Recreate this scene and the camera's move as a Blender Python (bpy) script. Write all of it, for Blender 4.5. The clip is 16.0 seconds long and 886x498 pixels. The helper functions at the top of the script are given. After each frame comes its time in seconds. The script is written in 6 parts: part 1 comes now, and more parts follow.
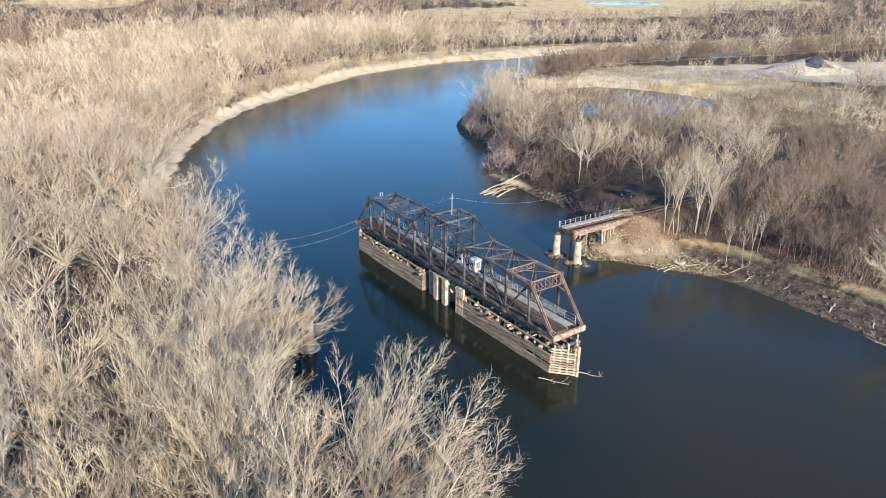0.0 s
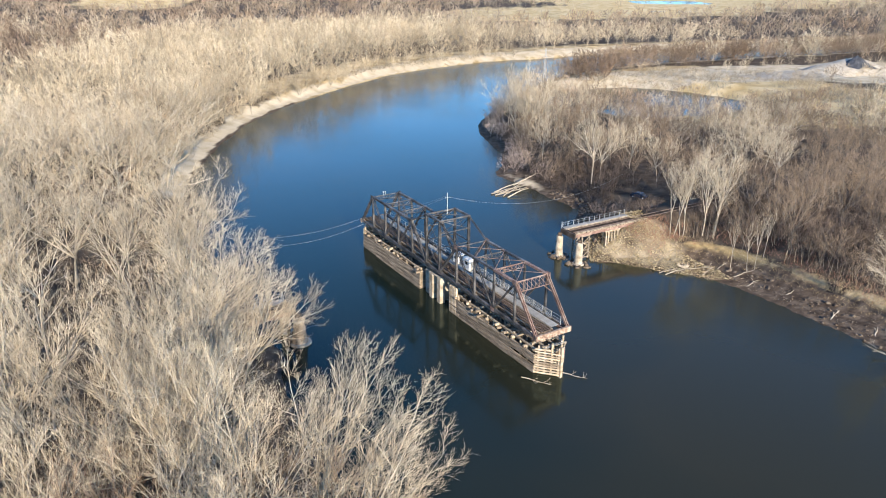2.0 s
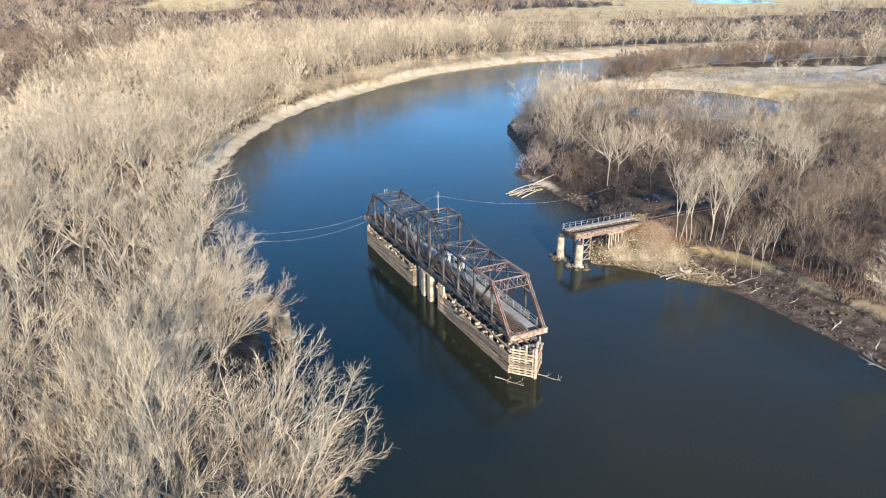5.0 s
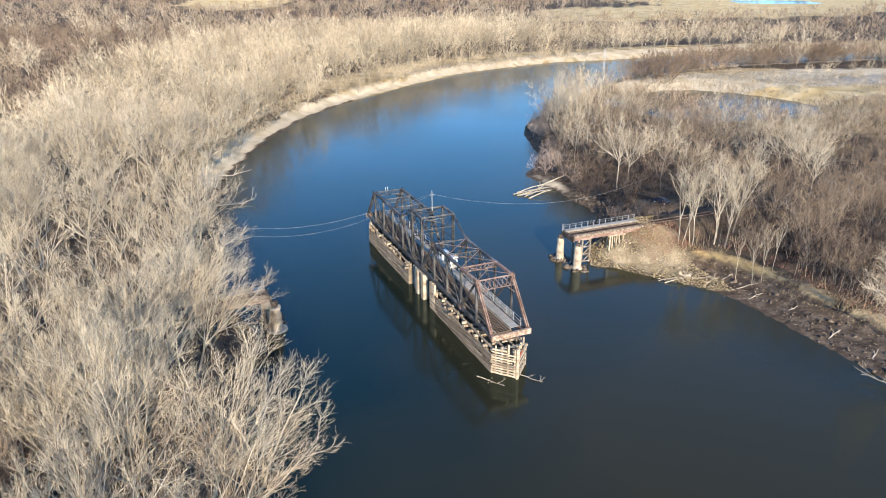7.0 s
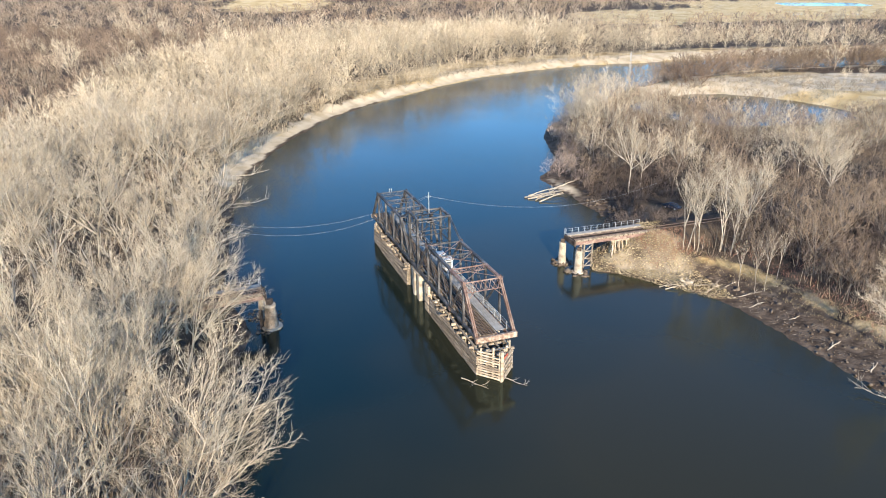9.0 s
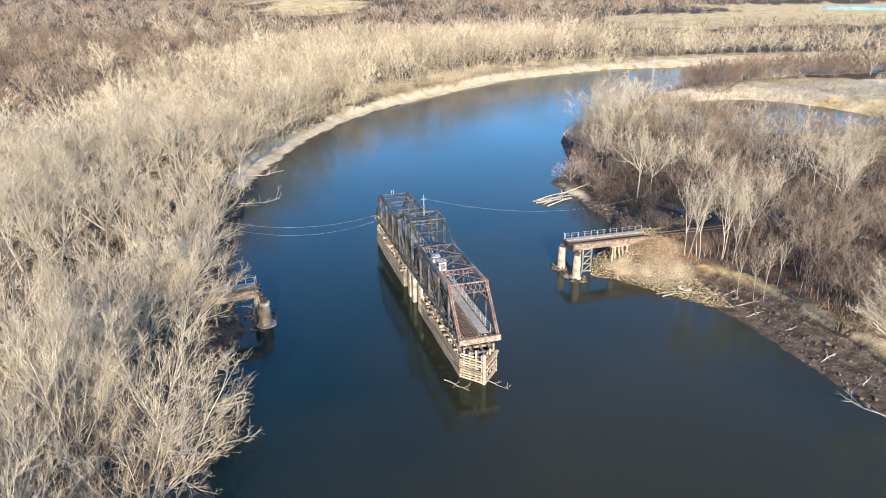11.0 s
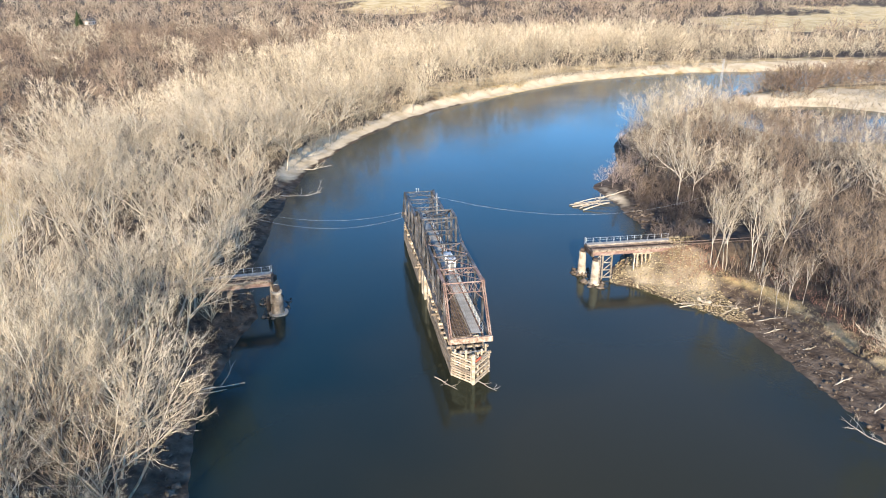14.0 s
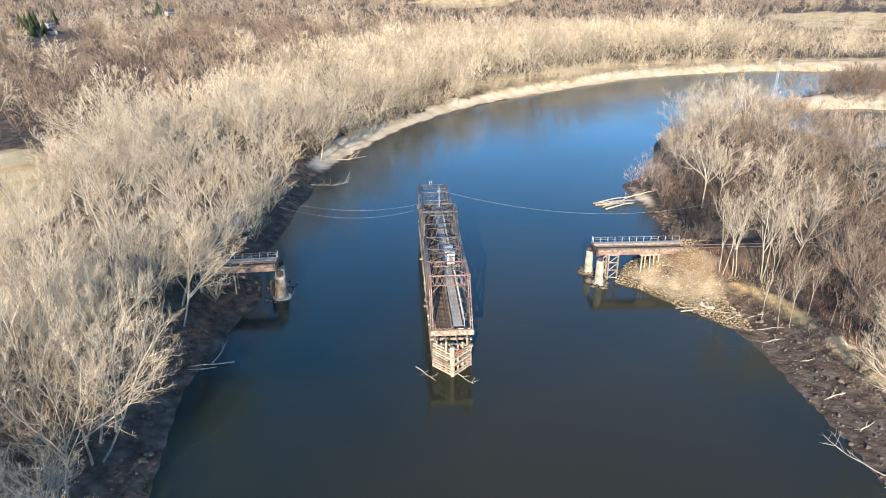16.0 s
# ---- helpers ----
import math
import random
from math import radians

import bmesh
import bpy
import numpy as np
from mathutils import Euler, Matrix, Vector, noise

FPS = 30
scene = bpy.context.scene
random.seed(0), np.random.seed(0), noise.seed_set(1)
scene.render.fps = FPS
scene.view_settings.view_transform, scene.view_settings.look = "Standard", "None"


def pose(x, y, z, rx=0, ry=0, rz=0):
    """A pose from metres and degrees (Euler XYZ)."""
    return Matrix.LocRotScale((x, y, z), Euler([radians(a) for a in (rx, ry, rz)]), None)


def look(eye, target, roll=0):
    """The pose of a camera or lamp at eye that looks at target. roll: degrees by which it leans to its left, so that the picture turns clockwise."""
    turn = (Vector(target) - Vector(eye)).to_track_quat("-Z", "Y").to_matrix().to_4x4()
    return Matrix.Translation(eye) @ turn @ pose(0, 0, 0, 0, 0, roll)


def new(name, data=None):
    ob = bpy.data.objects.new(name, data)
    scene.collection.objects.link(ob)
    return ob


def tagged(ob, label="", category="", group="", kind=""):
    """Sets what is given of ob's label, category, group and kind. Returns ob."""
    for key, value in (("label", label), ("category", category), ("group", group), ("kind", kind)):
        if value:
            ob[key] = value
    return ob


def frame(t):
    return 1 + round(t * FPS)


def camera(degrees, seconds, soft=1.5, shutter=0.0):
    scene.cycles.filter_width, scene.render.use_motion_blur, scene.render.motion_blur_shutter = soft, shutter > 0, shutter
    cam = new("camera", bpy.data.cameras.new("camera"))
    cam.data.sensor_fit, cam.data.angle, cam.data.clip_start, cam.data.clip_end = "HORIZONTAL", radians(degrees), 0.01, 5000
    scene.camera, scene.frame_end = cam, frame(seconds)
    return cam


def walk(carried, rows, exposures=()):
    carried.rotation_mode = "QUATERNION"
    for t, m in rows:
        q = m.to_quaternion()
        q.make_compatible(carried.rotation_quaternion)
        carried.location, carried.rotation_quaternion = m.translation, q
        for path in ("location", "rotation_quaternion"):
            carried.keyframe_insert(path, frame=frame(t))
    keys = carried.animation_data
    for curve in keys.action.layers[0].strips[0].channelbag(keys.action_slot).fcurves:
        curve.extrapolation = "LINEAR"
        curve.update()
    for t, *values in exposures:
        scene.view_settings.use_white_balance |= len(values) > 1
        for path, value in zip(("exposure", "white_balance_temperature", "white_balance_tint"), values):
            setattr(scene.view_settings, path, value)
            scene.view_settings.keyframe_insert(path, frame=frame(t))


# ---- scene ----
cam = camera(65.0, 16.0, soft=1.0)
PATH = [
    (0, (-0.967, 0.324, 60.76), (-0.951, 2.179, 60.011), 0.6),
    (0.5, (1.017, 0.091, 60.797), (1.004, 1.945, 60.047), 0.9),
    (1, (3.218, -0.254, 60.907), (3.177, 1.6, 60.157), 0.7),
    (1.5, (5.568, -0.62, 61.078), (5.495, 1.232, 60.327), 0.5),
    (2, (7.893, -0.761, 61.142), (7.791, 1.09, 60.392), 0.2),
    (2.5, (10.286, -0.794, 61.121), (10.154, 1.055, 60.371), 0.0),
    (3, (12.596, -0.77, 61.093), (12.436, 1.078, 60.345), -0.2),
    (3.5, (14.866, -0.658, 61.03), (14.678, 1.187, 60.283), -0.4),
    (4, (16.901, -0.498, 60.938), (16.685, 1.344, 60.191), -0.4),
    (6.5, (26.697, 0.334, 61.056), (26.361, 2.158, 60.306), -0.3),
    (7, (28.689, 0.692, 60.929), (28.327, 2.51, 60.18), -0.3),
    (7.5, (30.66, 0.915, 60.885), (30.272, 2.729, 60.138), -0.4),
    (8, (32.749, 1.15, 60.988), (32.334, 2.959, 60.243), -0.4),
    (8.5, (34.751, 1.484, 60.978), (34.309, 3.287, 60.234), -0.4),
    (9, (36.763, 1.889, 61.06), (36.294, 3.686, 60.317), -0.5),
    (11.5, (46.531, 3.808, 61.292), (45.939, 5.572, 60.558), -0.5),
    (12, (48.4, 4.47, 61.318), (47.779, 6.224, 60.584), -0.5),
    (12.5, (50.338, 4.942, 61.324), (49.682, 6.685, 60.594), -0.5),
    (13, (52.266, 5.482, 61.238), (51.572, 7.209, 60.508), -0.5),
    (13.5, (54.463, 6.287, 61.189), (53.727, 7.996, 60.457), -0.6),
    (14, (57.649, 7.451, 61.187), (56.867, 9.139, 60.454), -0.5),
    (14.5, (60.712, 8.647, 61.239), (59.887, 10.315, 60.505), -0.4),
    (15, (64.044, 9.813, 61.352), (63.173, 11.456, 60.614), -0.4),
    (15.5, (67.269, 11.115, 61.507), (66.354, 12.731, 60.763), -0.3),
    (16, (70.042, 12.274, 61.505), (69.093, 13.867, 60.757), -0.3),
]
walk(cam, [(t, look(eye, target, roll)) for t, eye, target, roll in PATH], exposures=[(0, 0.95, 6500, 10), (4, 0.93, 6520, 10), (9, 1.0, 6580, 10), (16, 1.12, 6680, 11)])

# ---- light ----
SUN_AZ = radians(293.0)      # direction of the sun in plan, from +x towards +y
SUN_EL = radians(19.0)
world = bpy.data.worlds.new("world")
scene.world = world
world.use_nodes = True
wn = world.node_tree.nodes
sky = wn.new("ShaderNodeTexSky")
sky.sky_type = "NISHITA"
sky.sun_disc = False
sky.sun_elevation = SUN_EL
sky.sun_rotation = radians(90) - SUN_AZ
sky.air_density, sky.dust_density, sky.ozone_density = 0.75, 0.0, 2.5
clear = wn.new("ShaderNodeMix")          # clear cold winter air: a deeper blue
clear.data_type, clear.blend_type = "RGBA", "MULTIPLY"
clear.inputs[0].default_value = 1.0
clear.inputs[7].default_value = (0.60, 0.91, 1.06, 1)
world.node_tree.links.new(sky.outputs[0], clear.inputs[6])
world.node_tree.links.new(clear.outputs[2], wn["Background"].inputs[0])
wn["Background"].inputs[1].default_value = 0.166
sun_data = bpy.data.lights.new("sun", "SUN")
sun_data.energy, sun_data.angle, sun_data.color = 4.75, radians(0.6), (1.0, 0.842, 0.63)
sun = new("sun", sun_data)
sun_from = Vector((math.cos(SUN_AZ) * math.cos(SUN_EL), math.sin(SUN_AZ) * math.cos(SUN_EL), math.sin(SUN_EL)))
sun.matrix_world = look(sun_from * 400 + Vector((0, 150, 0)), (0, 150, 0))


# ---- materials ----
def material(name, colours, scale=1.0, rough=0.8, metal=0.0, bump=0.3, fine=8.0, spread=0.12, coords="Object", stretch=(1, 1, 1), shift=0.0, tone=0.0):
    """A surface with broad patches between the given colours, fine grain and relief, and a shift of value from piece to piece."""
    m = bpy.data.materials.new(name)
    m.use_nodes = True
    n, l = m.node_tree.nodes, m.node_tree.links
    b = n["Principled BSDF"]
    tc = n.new("ShaderNodeTexCoord")
    mp = n.new("ShaderNodeMapping")
    mp.inputs["Scale"].default_value = stretch
    l.new(tc.outputs[coords], mp.inputs[0])
    big = n.new("ShaderNodeTexNoise")
    big.inputs["Scale"].default_value, big.inputs["Detail"].default_value = scale, 4
    small = n.new("ShaderNodeTexNoise")
    small.inputs["Scale"].default_value, small.inputs["Detail"].default_value = scale * fine, 3
    l.new(mp.outputs[0], big.inputs["Vector"])
    l.new(mp.outputs[0], small.inputs["Vector"])
    ramp = n.new("ShaderNodeValToRGB")
    while len(ramp.color_ramp.elements) < len(colours):
        ramp.color_ramp.elements.new(0.5)
    for i, c in enumerate(colours):
        ramp.color_ramp.elements[i].position = 0.32 + 0.36 * i / max(1, len(colours) - 1)
        ramp.color_ramp.elements[i].color = (*c, 1)
    l.new(big.outputs[0], ramp.inputs[0])
    grain = n.new("ShaderNodeMapRange")
    grain.inputs[1].default_value, grain.inputs[2].default_value = 0.25, 0.75
    grain.inputs[3].default_value, grain.inputs[4].default_value = 1 - spread * 2, 1 + spread * 2
    l.new(small.outputs[0], grain.inputs[0])
    mul = n.new("ShaderNodeMix")
    mul.data_type, mul.blend_type = "RGBA", "MULTIPLY"
    mul.inputs[0].default_value = 1.0
    l.new(ramp.outputs[0], mul.inputs[6])
    l.new(grain.outputs[0], mul.inputs[7])
    out = mul.outputs[2]
    if shift:
        info = n.new("ShaderNodeObjectInfo")
        rnd = n.new("ShaderNodeMapRange")
        rnd.inputs[3].default_value, rnd.inputs[4].default_value = 1 - shift, 1 + shift
        l.new(info.outputs["Random"], rnd.inputs[0])
        mul2 = n.new("ShaderNodeMix")
        mul2.data_type, mul2.blend_type = "RGBA", "MULTIPLY"
        mul2.inputs[0].default_value = 1.0
        l.new(out, mul2.inputs[6])
        l.new(rnd.outputs[0], mul2.inputs[7])
        out = mul2.outputs[2]
    if tone:
        at = n.new("ShaderNodeAttribute")
        at.attribute_name = "tone"
        rnd = n.new("ShaderNodeMapRange")
        rnd.inputs[3].default_value, rnd.inputs[4].default_value = 1 - tone, 1 + tone
        l.new(at.outputs["Fac"], rnd.inputs[0])
        mul3 = n.new("ShaderNodeMix")
        mul3.data_type, mul3.blend_type = "RGBA", "MULTIPLY"
        mul3.inputs[0].default_value = 1.0
        l.new(out, mul3.inputs[6])
        l.new(rnd.outputs[0], mul3.inputs[7])
        out = mul3.outputs[2]
    l.new(out, b.inputs["Base Color"])
    b.inputs["Roughness"].default_value, b.inputs["Metallic"].default_value = rough, metal
    b.inputs["Specular IOR Level"].default_value = 0.3
    if bump:
        bp = n.new("ShaderNodeBump")
        bp.inputs["Strength"].default_value, bp.inputs["Distance"].default_value = bump, 0.05
        l.new(small.outputs[0], bp.inputs["Height"])
        l.new(bp.outputs[0], b.inputs["Normal"])
    return m


STEEL_DARK = material("weathered_dark_steel", [(0.032, 0.033, 0.037), (0.075, 0.075, 0.080), (0.17, 0.162, 0.16)], 0.6, 0.6, 0.0, 0.2, 9, 0.25, shift=0.2)
STEEL_RUST = material("rusted_red_steel", [(0.14, 0.088, 0.075), (0.225, 0.15, 0.128), (0.32, 0.245, 0.21)], 0.9, 0.8, 0.0, 0.25, 8, 0.2, shift=0.12)
STEEL_PALE = material("pale_peeling_steel", [(0.16, 0.09, 0.065), (0.31, 0.23, 0.18), (0.48, 0.42, 0.345)], 1.8, 0.75, 0.0, 0.2, 8, 0.15)
RAIL_STEEL = material("brown_rail_steel", [(0.17, 0.125, 0.105), (0.27, 0.215, 0.185)], 1.5, 0.55, 0.3, 0.1, 8, 0.15)
TIMBER_GREY = material("weathered_grey_timber", [(0.14, 0.115, 0.09), (0.27, 0.225, 0.178), (0.39, 0.335, 0.268)], 0.7, 0.9, 0.0, 0.6, 12, 0.28, stretch=(3, 0.4, 3), shift=0.32)
TIMBER_PALE = material("bleached_timber", [(0.28, 0.225, 0.165), (0.43, 0.36, 0.275), (0.56, 0.49, 0.40)], 0.8, 0.9, 0.0, 0.5, 10, 0.22, stretch=(1, 1, 2), shift=0.28)
TIMBER_TIE = material("brown_tie_timber", [(0.045, 0.034, 0.027), (0.085, 0.065, 0.052), (0.14, 0.11, 0.088)], 0.8, 0.9, 0.0, 0.4, 9, 0.2, shift=0.25)
PLANK_GREY = material("grey_walkway_planks", [(0.30, 0.29, 0.27), (0.40, 0.39, 0.36)], 0.8, 0.85, 0.0, 0.3, 9, 0.15, shift=0.15)
CONCRETE = material("stained_concrete", [(0.24, 0.20, 0.155), (0.42, 0.375, 0.31), (0.53, 0.48, 0.405)], 0.7, 0.9, 0.0, 0.3, 9, 0.15)
PIER_STAINED = material("brown_stained_pier_concrete", [(0.13, 0.10, 0.075), (0.26, 0.21, 0.16), (0.42, 0.36, 0.29)], 0.7, 0.95, 0.0, 0.5, 7, 0.25)
WHITE_PAINT = material("white_painted_sheet", [(0.70, 0.70, 0.69), (0.80, 0.80, 0.79)], 0.7, 0.5, 0.0, 0.05, 9, 0.05)
RED_PAINT = material("faded_red_paint", [(0.45, 0.08, 0.05), (0.52, 0.16, 0.10)], 1.0, 0.7)
GALVANISED = material("galvanised_rail_steel", [(0.45, 0.46, 0.46), (0.56, 0.57, 0.57)], 1.0, 0.5, 0.3, 0.05)
CABLE_MAT = material("pale_cable", [(0.30, 0.31, 0.32), (0.42, 0.42, 0.42)], 1.0, 0.6, 0.0, 0.0)
STONE = material("tan_riprap_stone", [(0.32, 0.255, 0.15), (0.45, 0.37, 0.23), (0.56, 0.475, 0.33)], 0.9, 0.95, 0.0, 0.4, 9, 0.25)
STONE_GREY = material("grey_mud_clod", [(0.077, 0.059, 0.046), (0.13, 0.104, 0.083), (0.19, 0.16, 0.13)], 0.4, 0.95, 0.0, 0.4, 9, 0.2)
DRIFTWOOD = material("bleached_driftwood", [(0.30, 0.26, 0.205), (0.42, 0.37, 0.30), (0.5, 0.45, 0.37)], 1.0, 0.9, 0.0, 0.3, 9, 0.18, shift=0.2)
BARK_PALE = material("pale_cottonwood_bark", [(0.334, 0.294, 0.238), (0.458, 0.411, 0.342), (0.546, 0.497, 0.422)], 0.35, 0.95, 0.0, 0.0, 9, 0.2, shift=0.12)
TWIG_PALE = material("pale_straw_twigs", [(0.350, 0.295, 0.224), (0.475, 0.407, 0.310), (0.560, 0.490, 0.382)], 0.12, 0.95, 0.0, 0.0, 12, 0.2, shift=0.2)
BARK_BROWN = material("grey_brown_bark", [(0.13, 0.108, 0.09), (0.20, 0.17, 0.145), (0.29, 0.25, 0.21)], 0.35, 0.95, 0.0, 0.0, 9, 0.2, shift=0.25)
TWIG_BROWN = material("grey_brown_twigs", [(0.175, 0.131, 0.096), (0.258, 0.197, 0.146), (0.340, 0.266, 0.197)], 0.12, 0.95, 0.0, 0.0, 12, 0.2, shift=0.35)
WOOD_PALE = material("pale_bare_wood", [(0.350, 0.293, 0.212), (0.455, 0.384, 0.285), (0.530, 0.461, 0.349)], 0.05, 0.95, 0.0, 0.0, 14, 0.18, tone=0.42)
WOOD_BROWN = material("brown_bare_wood", [(0.196, 0.143, 0.105), (0.294, 0.222, 0.164), (0.412, 0.320, 0.235)], 0.035, 0.95, 0.0, 0.0, 14, 0.22, tone=0.55)
WOOD_SHRUB = material("dark_shrub_wood", [(0.088, 0.068, 0.056), (0.15, 0.117, 0.098), (0.215, 0.172, 0.145)], 0.05, 0.95, 0.0, 0.0, 14, 0.2, tone=0.4)
WOOD_TIP = material("pinkish_shrub_wood", [(0.27, 0.21, 0.185), (0.37, 0.30, 0.265), (0.45, 0.38, 0.335)], 0.05, 0.95, 0.0, 0.0, 14, 0.2, tone=0.4)
WOOD_DIST = material("distant_bare_wood", [(0.191, 0.141, 0.105), (0.299, 0.227, 0.166), (0.278, 0.230, 0.179), (0.402, 0.330, 0.240)], 0.012, 0.95, 0.0, 0.0, 16, 0.2, tone=0.3)
WOOD_INLAND = material("inland_bare_wood", [(0.139, 0.099, 0.073), (0.221, 0.164, 0.122), (0.294, 0.229, 0.169)], 0.02, 0.95, 0.0, 0.0, 14, 0.2, tone=0.4)
BRUSH_RED = material("red_brown_brush", [(0.24, 0.11, 0.08), (0.33, 0.17, 0.12), (0.34, 0.23, 0.16)], 0.2, 0.95, 0.0, 0.0, 12, 0.2)
TAN_BRUSH = material("tan_sapling_wood", [(0.26, 0.19, 0.13), (0.36, 0.275, 0.195), (0.43, 0.35, 0.265)], 0.2, 0.95, 0.0, 0.0, 12, 0.2)
FIELD_STRAW = material("far_field_straw", [(0.50, 0.39, 0.22), (0.62, 0.50, 0.30), (0.68, 0.57, 0.38)], 0.01, 0.95, 0.0, 0.0, 12, 0.12)
REED = material("straw_grass", [(0.40, 0.31, 0.16), (0.50, 0.41, 0.24)], 0.3, 0.95, 0.0, 0.0, 12, 0.2)
SAND_PILE = material("grey_gravel_heap", [(0.36, 0.32, 0.26), (0.47, 0.42, 0.35)], 0.06, 0.95, 0.0, 0.3, 9, 0.15)
STONE_DARK = material("dark_crushed_stone", [(0.035, 0.04, 0.05), (0.06, 0.065, 0.08), (0.10, 0.105, 0.12)], 0.3, 0.95, 0.0, 0.4, 9, 0.2)
CAR_PAINT = material("dark_blue_car_paint", [(0.02, 0.03, 0.05), (0.03, 0.04, 0.07)], 1.0, 0.25, 0.2, 0.0)
GLASS_DARK = material("dark_window_glass", [(0.02, 0.025, 0.03), (0.03, 0.035, 0.04)], 1.0, 0.08, 0.0, 0.0)
RUBBER = material("black_rubber", [(0.02, 0.02, 0.02), (0.03, 0.03, 0.03)], 2.0, 0.9, 0.0, 0.1)
EVERGREEN = material("dark_evergreen", [(0.03, 0.05, 0.025), (0.05, 0.075, 0.035)], 0.3, 0.9, 0.0, 0.0)
HOUSE_WALL = material("pale_siding", [(0.55, 0.54, 0.52), (0.65, 0.64, 0.61)], 0.3, 0.8)
ROOF_DARK = material("dark_shingle_roof", [(0.08, 0.08, 0.085), (0.13, 0.13, 0.135)], 0.4, 0.9)


def water_material():
    m = bpy.data.materials.new("murky_river_water")
    m.use_nodes = True
    n, l = m.node_tree.nodes, m.node_tree.links
    b = n["Principled BSDF"]
    tc = n.new("ShaderNodeTexCoord")
    silt = n.new("ShaderNodeTexNoise")
    silt.inputs["Scale"].default_value, silt.inputs["Detail"].default_value = 0.012, 3
    l.new(tc.outputs["Object"], silt.inputs["Vector"])
    ramp = n.new("ShaderNodeValToRGB")
    ramp.color_ramp.elements[0].position, ramp.color_ramp.elements[1].position = 0.35, 0.65
    ramp.color_ramp.elements[0].color = (0.005, 0.014, 0.014, 1)
    ramp.color_ramp.elements[1].color = (0.033, 0.029, 0.015, 1)
    # more silt in the shallows of the inner bend
    xyz = n.new("ShaderNodeSeparateXYZ")
    l.new(tc.outputs["Object"], xyz.inputs[0])
    shoal = n.new("ShaderNodeMapRange")
    shoal.inputs[1].default_value, shoal.inputs[2].default_value = -5.0, 50.0
    shoal.inputs[3].default_value, shoal.inputs[4].default_value = -0.12, 0.17
    l.new(xyz.outputs[0], shoal.inputs[0])
    add = n.new("ShaderNodeMath")
    add.operation = "ADD"
    l.new(silt.outputs[0], add.inputs[0])
    l.new(shoal.outputs[0], add.inputs[1])
    l.new(add.outputs[0], ramp.inputs[0])
    l.new(ramp.outputs[0], b.inputs["Base Color"])
    b.inputs["IOR"].default_value = 1.34
    # tint cuts the red: a deeper blue sky reflection put into the water's colour
    b.inputs["Specular Tint"].default_value = (0.36, 1.0, 0.96, 1)
    # slicks: calm and slightly ruffled stretches
    slick = n.new("ShaderNodeTexNoise")
    slick.inputs["Scale"].default_value, slick.inputs["Detail"].default_value = 0.02, 4
    l.new(tc.outputs["Object"], slick.inputs["Vector"])
    rr = n.new("ShaderNodeMapRange")
    rr.inputs[1].default_value, rr.inputs[2].default_value = 0.35, 0.65
    rr.inputs[3].default_value, rr.inputs[4].default_value = 0.10, 0.19
    l.new(slick.outputs[0], rr.inputs[0])
    l.new(rr.outputs[0], b.inputs["Roughness"])
    wave = n.new("ShaderNodeTexNoise")
    wave.inputs["Scale"].default_value, wave.inputs["Detail"].default_value = 0.9, 3
    l.new(tc.outputs["Object"], wave.inputs["Vector"])
    bp = n.new("ShaderNodeBump")
    bp.inputs["Strength"].default_value, bp.inputs["Distance"].default_value = 0.10, 0.09
    l.new(wave.outputs[0], bp.inputs["Height"])
    l.new(bp.outputs[0], b.inputs["Normal"])
    return m


